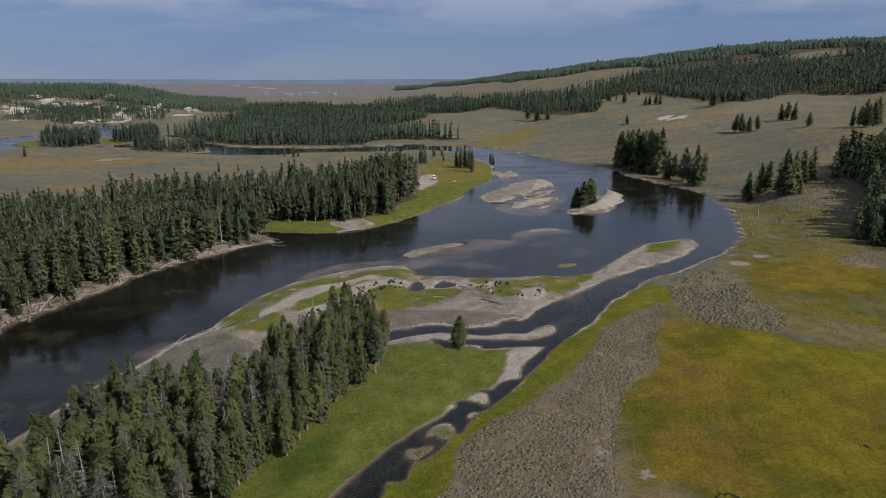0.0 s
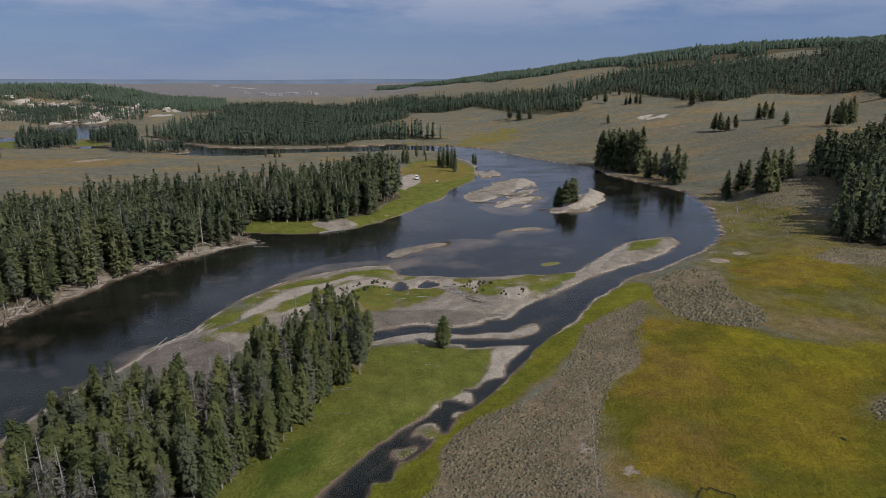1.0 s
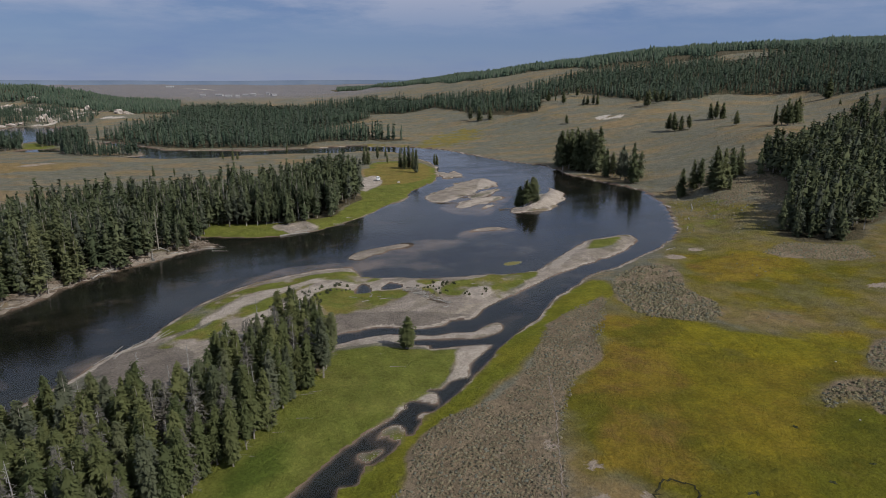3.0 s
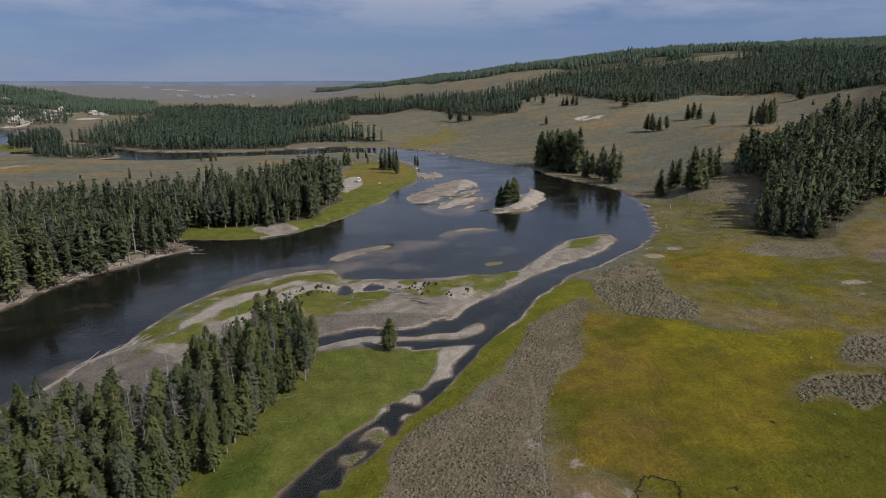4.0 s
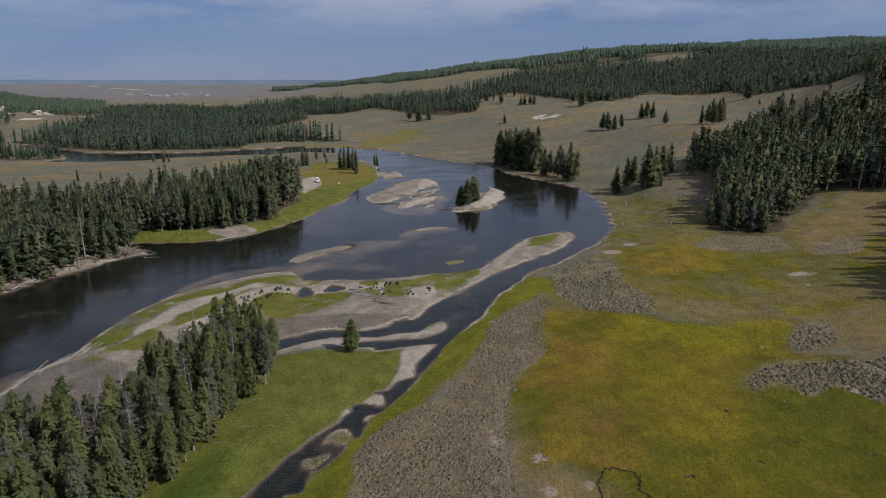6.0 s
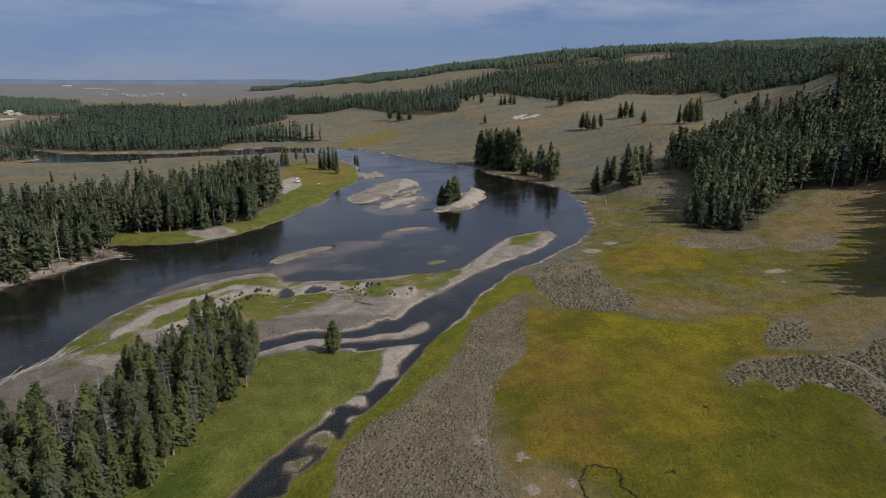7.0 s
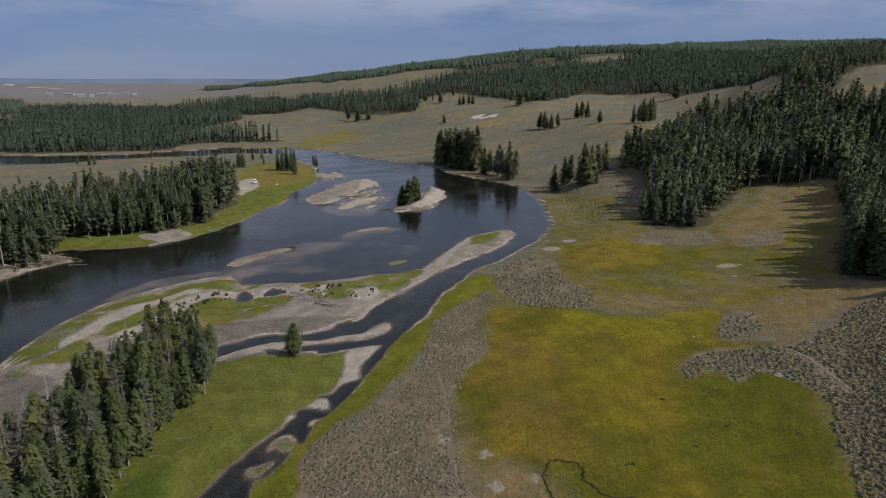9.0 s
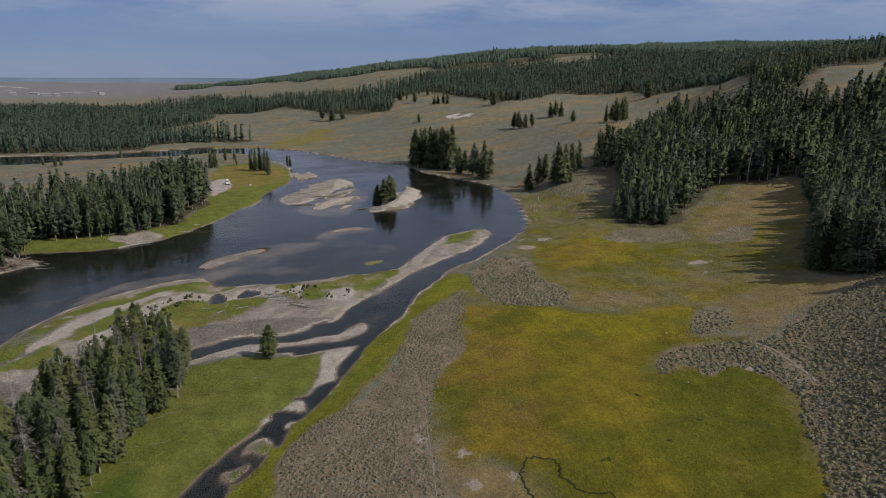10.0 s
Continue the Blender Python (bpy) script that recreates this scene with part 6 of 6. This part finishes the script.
for i in range(170):
    f = lrng.random() * (len(bank) - 1.01)
    a, b = bank[int(f)], bank[int(f) + 1]
    d = (b - a) / np.linalg.norm(b - a)
    q = a + (b - a) * (f % 1) + np.array((-d[1], d[0])) * lrng.uniform(1.8, 6.5)
    lay_log(q[0], q[1], math.degrees(math.atan2(d[1], d[0])) + lrng.gauss(0, 26), (BROWN_LOGS if i % 5 else PALE_LOGS)[i % 6],
            "weathered log fallen on the eroded bank", "bank logs", lrng.uniform(0.8, 1.4), 2.3)
for i in range(6):
    lay_log(-67.0 + 1.1 * i + lrng.gauss(0, 0.6), 223 + lrng.gauss(0, 1.4), lrng.gauss(8, 18), PALE_LOGS[i % 6], "pale log jutting from the bank into the river", "bank logs", 0.9)


for i, (x, y) in enumerate(BAR_LOGS):
    lay_log(x, y, (5, 160, 12, -8, 30)[i % 5], (BROWN_LOGS if i % 2 else PALE_LOGS)[i % 6], "weathered log stranded on a river bar", "river bar logs", 1.3, 1.6)


for i, (x, y) in enumerate(BEACH_LOGS):
    lay_log(x, y, (24, 30, 110, 5, 140, 10, 25, 35)[i], PALE_LOGS[(3, 0, 4, 1, 2, 0, 4, 5)[i]], "bleached log on the small gravel beach below the forest", "beach logs", (1.5, 1.2, 1.0, 1.0, 0.8, 0.9, 0.9, 0.9)[i], 2.0)


for i, (x, y) in enumerate(SHORE_LOGS):
    lay_log(x, y, (66, 72, 60, 30)[i], PALE_LOGS[(3, 4, 2, 0)[i]], "pale fallen trunk in the grass above the river bend", "bend logs", (1.5, 1.3, 1.2, 1.0)[i], 1.5)


def shrub_mesh(seed):
    """A small dark bush of upright sprays."""
    v, t = bush(seed, 6, 40)
    return mesh_of("shrub", v * (1, 1, 1.5), t, SHRUB_LEAF)


SHRUBS = [shrub_mesh(s) for s in (301, 302, 303)]
for o, gap, keep, seed in ((SHRUB_STRIP, 1.9, 0.7, 31), (SHRUB_PATCH, 2.0, 0.6, 32), (SHRUB_BAR, 1.8, 0.6, 33)):
    sx, sy, srng = scatter(o, gap, seed, keep)
    for i, (x, y, z) in enumerate(zip(sx, sy, ground_height(sx, sy))):
        if z > 0.15:
            ob = tagged(new("shrub", SHRUBS[i % 3]), "small dark shrub on pale island sand", "shrub", "island shrubs")
            ob.matrix_world = pose(x, y, z - 0.03, 0, 0, srng.uniform(0, 360)) @ Matrix.Scale(srng.uniform(0.55, 1.15), 4)

for i, (x, y) in enumerate(MARSH_CLUMPS):
    ob = tagged(new("shrub", SHRUBS[i % 3]), "low dark bush standing in the marsh", "shrub", "marsh shrubs")
    ob.matrix_world = pose(x, y, float(ground_height(np.array([x]), np.array([y]))[0]) - 0.05, 0, 0, 70 * i) @ Matrix.Diagonal((1.3, 0.7, 0.35, 1))

WEED = plain_material("yellow_water_weed", (0.11, 0.1, 0.025), (0.165, 0.145, 0.045), 1.2)


def weed_mat():
    o = smooth_outline(WEED_MAT, 6)
    rng = np.random.default_rng(3)
    c = o.mean(0)
    v = [(*c, 0.06)] + [(*(c + (q - c) * rng.uniform(0.8, 1.15) * k), h) for k, h in ((0.6, 0.05), (1.0, -0.02)) for q in o]
    n = len(o)
    f = [(0, 1 + j, 1 + (j + 1) % n) for j in range(n)]
    for j in range(n):
        a, b = 1 + j, 1 + (j + 1) % n
        f += [(a, a + n, b + n), (a, b + n, b)]
    tagged(new("weed_mat", mesh_of("weed_mat", v, f, WEED, True)), "yellow mat of water weed floating in the shallows", "weed")


weed_mat()


def part(name, bm, mat, parent, label="", at=None):
    me = bpy.data.meshes.new(name)
    bm.to_mesh(me)
    bm.free()
    me.materials.append(mat)
    ob = new(name, me)
    ob.parent = parent
    if at is not None:
        ob.matrix_local = at
    return tagged(ob, label)


def rounded_box(size, bevel=0.05, taper=None):
    bm = bmesh.new()
    bmesh.ops.create_cube(bm, size=1.0)
    for v in bm.verts:
        v.co = Vector((v.co.x * size[0], v.co.y * size[1], v.co.z * size[2]))
        if taper and v.co.z > 0:
            v.co.x, v.co.y = v.co.x * taper[0], v.co.y * taper[1]
    bmesh.ops.bevel(bm, geom=bm.edges[:], offset=bevel, segments=2, affect="EDGES")
    return bm


def wheel(radius, width):
    bm = bmesh.new()
    bmesh.ops.create_cone(bm, cap_ends=True, segments=16, radius1=radius, radius2=radius, depth=width)
    bmesh.ops.bevel(bm, geom=bm.edges[:], offset=width * 0.15, segments=1, affect="EDGES")
    return bm


def van(x, y, turn):
    white = plain_material("white_van_paint", (0.78, 0.78, 0.78), (0.82, 0.82, 0.81), 0.5, 0.3, 0.5, 0)
    glass = plain_material("dark_window_glass", (0.02, 0.022, 0.025), (0.03, 0.032, 0.035), 0.5, 0.08, 0.6, 0)
    rubber = plain_material("black_rubber", (0.02, 0.02, 0.02), (0.035, 0.035, 0.035), 4, 0.8, 0.3, 0)
    steel = plain_material("grey_rim", (0.4, 0.4, 0.41), (0.5, 0.5, 0.5), 4, 0.35, 0.6, 0)
    top = tagged(new("van"), "white van parked on the gravel pull-out", "van")
    z = float(ground_height(np.array([x]), np.array([y]))[0])
    top.matrix_world = pose(x, y, z, 0, 0, turn)
    body = part("body", rounded_box((5.4, 2.05, 1.2), 0.12), white, top, at=pose(0, 0, 0.95))
    part("cabin", rounded_box((4.5, 1.95, 1.15), 0.15, (0.9, 0.86)), white, top, at=pose(-0.35, 0, 2.05))
    part("windscreen", rounded_box((0.1, 1.5, 0.7), 0.03), glass, top, "dark windscreen", at=pose(1.8, 0, 2.0, 0, -18))
    part("rear_window", rounded_box((0.08, 1.4, 0.55), 0.03), glass, top, "dark rear window", at=pose(-2.53, 0, 2.15, 0, 6))
    for s in (-1, 1):
        part("side_window", rounded_box((1.3, 0.06, 0.6), 0.02), glass, top, "dark side window", at=pose(0.6, s * 0.95, 2.05, s * 6))
        part("headlight", rounded_box((0.08, 0.3, 0.2), 0.03), steel, top, "clear headlight", at=pose(2.7, s * 0.75, 1.1))
        for fx in (1.65, -1.65):
            w = part("wheel", wheel(0.36, 0.24), rubber, top, "black tyre", at=pose(fx, s * 0.92, 0.36, 90))
            part("rim", wheel(0.2, 0.26), steel, w, "grey rim")
    part("bumper", rounded_box((0.16, 1.95, 0.25), 0.05), rubber, top, "dark bumper", at=pose(2.72, 0, 0.55))
    part("bumper", rounded_box((0.16, 1.95, 0.25), 0.05), rubber, top, "dark bumper", at=pose(-2.72, 0, 0.55))


van(PARKED[0][0], PARKED[0][1], 95)

ROCK = plain_material("pale_boulder", (0.38, 0.35, 0.31), (0.52, 0.49, 0.45), 1.0)


def boulder(x, y, size, seed):
    bm = bmesh.new()
    bmesh.ops.create_icosphere(bm, subdivisions=2, radius=size)
    for v in bm.verts:
        v.co *= 0.8 + 0.45 * noise.noise(v.co * (0.9 / size) + Vector((seed, 0, 0)))
        v.co.z *= 0.65
    me = bpy.data.meshes.new("boulder")
    bm.to_mesh(me)
    bm.free()
    me.materials.append(ROCK)
    ob = tagged(new("boulder", me), "pale boulder in the grass", "rock", "boulders")
    ob.location = (x, y, float(ground_height(np.array([x]), np.array([y]))[0]) + size * 0.25)


boulder(PARKED[1][0], PARKED[1][1], 1.1, 1)
for i, (x, y) in enumerate(STONES):
    boulder(x, y, 0.2 + 0.05 * (i % 3), 2 + i)

# ---------- white mineral outcrops, a far settlement, cobbles ----------
SINTER_ROCK = plain_material("white_mineral_crust", (0.5, 0.455, 0.41), (0.27, 0.22, 0.18), 0.12, 0.9, 0.2, 0.6)


def outcrop(x, y, wide, high, seed):
    """A steep broken face of pale mineral ground."""
    bm = bmesh.new()
    bmesh.ops.create_icosphere(bm, subdivisions=3, radius=1.0)
    for v in bm.verts:
        n = noise.noise(v.co * 1.7 + Vector((seed * 3.1, 0, 0))) + 0.5 * noise.noise(v.co * 4.1 + Vector((0, seed * 1.7, 0)))
        v.co *= 0.85 + 0.5 * n
        v.co = Vector((v.co.x * wide * 0.5, v.co.y * wide * 0.4, v.co.z * high * 0.75))
    me = bpy.data.meshes.new("outcrop")
    bm.to_mesh(me)
    bm.free()
    me.materials.append(SINTER_ROCK)
    ob = tagged(new("outcrop", me), "white and pinkish mineral outcrop among pines", "rock", "mineral outcrops")
    ob.location = (x, y, float(ground_height(np.array([x]), np.array([y]))[0]) + high * 0.12)


for k, (x, y, wide, high) in enumerate(CRAGS):
    outcrop(x, y, wide, high, k)

PALE_WALL = plain_material("pale_painted_walls", (0.42, 0.42, 0.42), (0.3, 0.3, 0.31), 0.05, 0.7, 0.3, 0)
GREY_ROOF = plain_material("weathered_roofing", (0.2, 0.19, 0.2), (0.3, 0.29, 0.29), 0.3, 0.7, 0.3, 0)


def lodge(x, y, long, turn):
    """A long low building with a gabled roof and a row of dark windows."""
    top = tagged(new("building"), "long pale building with a gabled roof on the plain", "building", "far settlement")
    top.matrix_world = pose(x, y, float(ground_height(np.array([x]), np.array([y]))[0]) - 0.2, 0, 0, turn)
    part("wall", rounded_box((long, 11, 5), 0.1), PALE_WALL, top, at=pose(0, 0, 2.5))
    bm = bmesh.new()
    a, b = long / 2 + 0.8, 6.3
    rim = [bm.verts.new(p) for p in ((-a, -b, 0), (a, -b, 0), (a, b, 0), (-a, b, 0))]
    ridge = [bm.verts.new((-a, 0, 3)), bm.verts.new((a, 0, 3))]
    for f in ((rim[3], rim[2], rim[1], rim[0]), (rim[0], rim[1], ridge[1], ridge[0]), (rim[2], rim[3], ridge[0], ridge[1]), (rim[1], rim[2], ridge[1]), (rim[3], rim[0], ridge[0])):
        bm.faces.new(f)
    part("roof", bm, PALE_WALL if long > 28 else GREY_ROOF, top, at=pose(0, 0, 5.01))
    for k in range(4):
        part("window", rounded_box((2.2, 0.3, 1.6), 0.05), GREY_ROOF, top, "dark window", at=pose(long * (k - 1.5) / 4.6, -5.5, 2.7))


for k, (x, y) in enumerate(TOWN):
    lodge(x, y, (16, 24, 20, 12, 22, 18, 10, 16, 40)[k], (8, -12, 4, 20, -6, 12, 0, 30, 5)[k])


def cobbles(outlines, count, seed):
    """Loose pale stones along the edge of the stream, too many to count."""
    rng = np.random.default_rng(seed)
    shapes = []
    for k in range(4):
        v = np.array([(0, 0, 0.6), (1, 0, 0.1), (0.3, 0.95, 0.15), (-0.8, 0.6, 0.05), (-0.8, -0.6, 0.15), (0.3, -0.95, 0.0), (0, 0, -0.4)], float)
        v *= rng.uniform(0.7, 1.25, v.shape)
        t = np.array([(0, a, a % 5 + 1) for a in range(1, 6)] + [(6, a % 5 + 1, a) for a in range(1, 6)])
        shapes.append((v, t))
    V, T, C, base = [], [], [], 0
    for o in outlines:
        x, y, _ = scatter(o, 0.3, seed, 1.0, 2)
        s = shore(x, y)
        ok = (s > -0.35) & (rng.random(len(x)) < 0.1 + 0.8 * step(0.9, 0.1, s))
        x, y = x[ok][:count], y[ok][:count]
        for px, py, pz in zip(x, y, ground_height(x, y)):
            v, t = shapes[rng.integers(4)]
            V.append(v * rng.uniform(0.05, 0.13) + (px, py, max(pz, -0.1))), T.append(t + base), C.append(np.full(7, rng.random()))
            base += 7
    tagged(new("cobbles", mesh_of("cobbles", np.concatenate(V), np.concatenate(T), COBBLE, False, {"tint": np.concatenate(C)})), "loose pale cobbles along the stream's edge", "stones", kind="stuff")


COBBLE = needle_material("pale_cobbles", (0.2, 0.175, 0.15), (0.36, 0.325, 0.28), 0)
cobbles([SAND_K, SAND_G, STREAM_ISLE, STREAM_ISLE_B, SAND_F], 2600, 5)

# ---------- hills on the horizon, distance haze put into their blue colour ---
HAZE_BLUE = plain_material("hazy_far_hills", (0.12, 0.155, 0.22), (0.15, 0.185, 0.25), 0.004, 1.0, 0.0, 0)


def far_range():
    a = np.radians(np.linspace(-75, 75, 160))
    d = 4880.0
    h = EYE - 16 + 7 * ripple(a * 40, 0 * a, 3.0, 41) + 14 * ripple(a * 40, 0 * a, 11.0, 42)
    x, y = d * np.sin(a), d * np.cos(a)
    v = np.concatenate([np.stack([x, y, 0 * a - 20], 1), np.stack([x, y, h], 1), np.stack([x * 1.012, y * 1.012, 0 * a - 20], 1)])
    n = len(a)
    i = np.arange(n - 1)
    f = np.concatenate([np.stack([i, i + 1, i + 1 + n, i + n], 1), np.stack([i + n, i + n + 1, i + 1 + 2 * n, i + 2 * n], 1)])
    tagged(new("backdrop", mesh_of("backdrop", v, f, HAZE_BLUE, True)), "blue hazy hills on the horizon", "hills", kind="structure")


far_range()
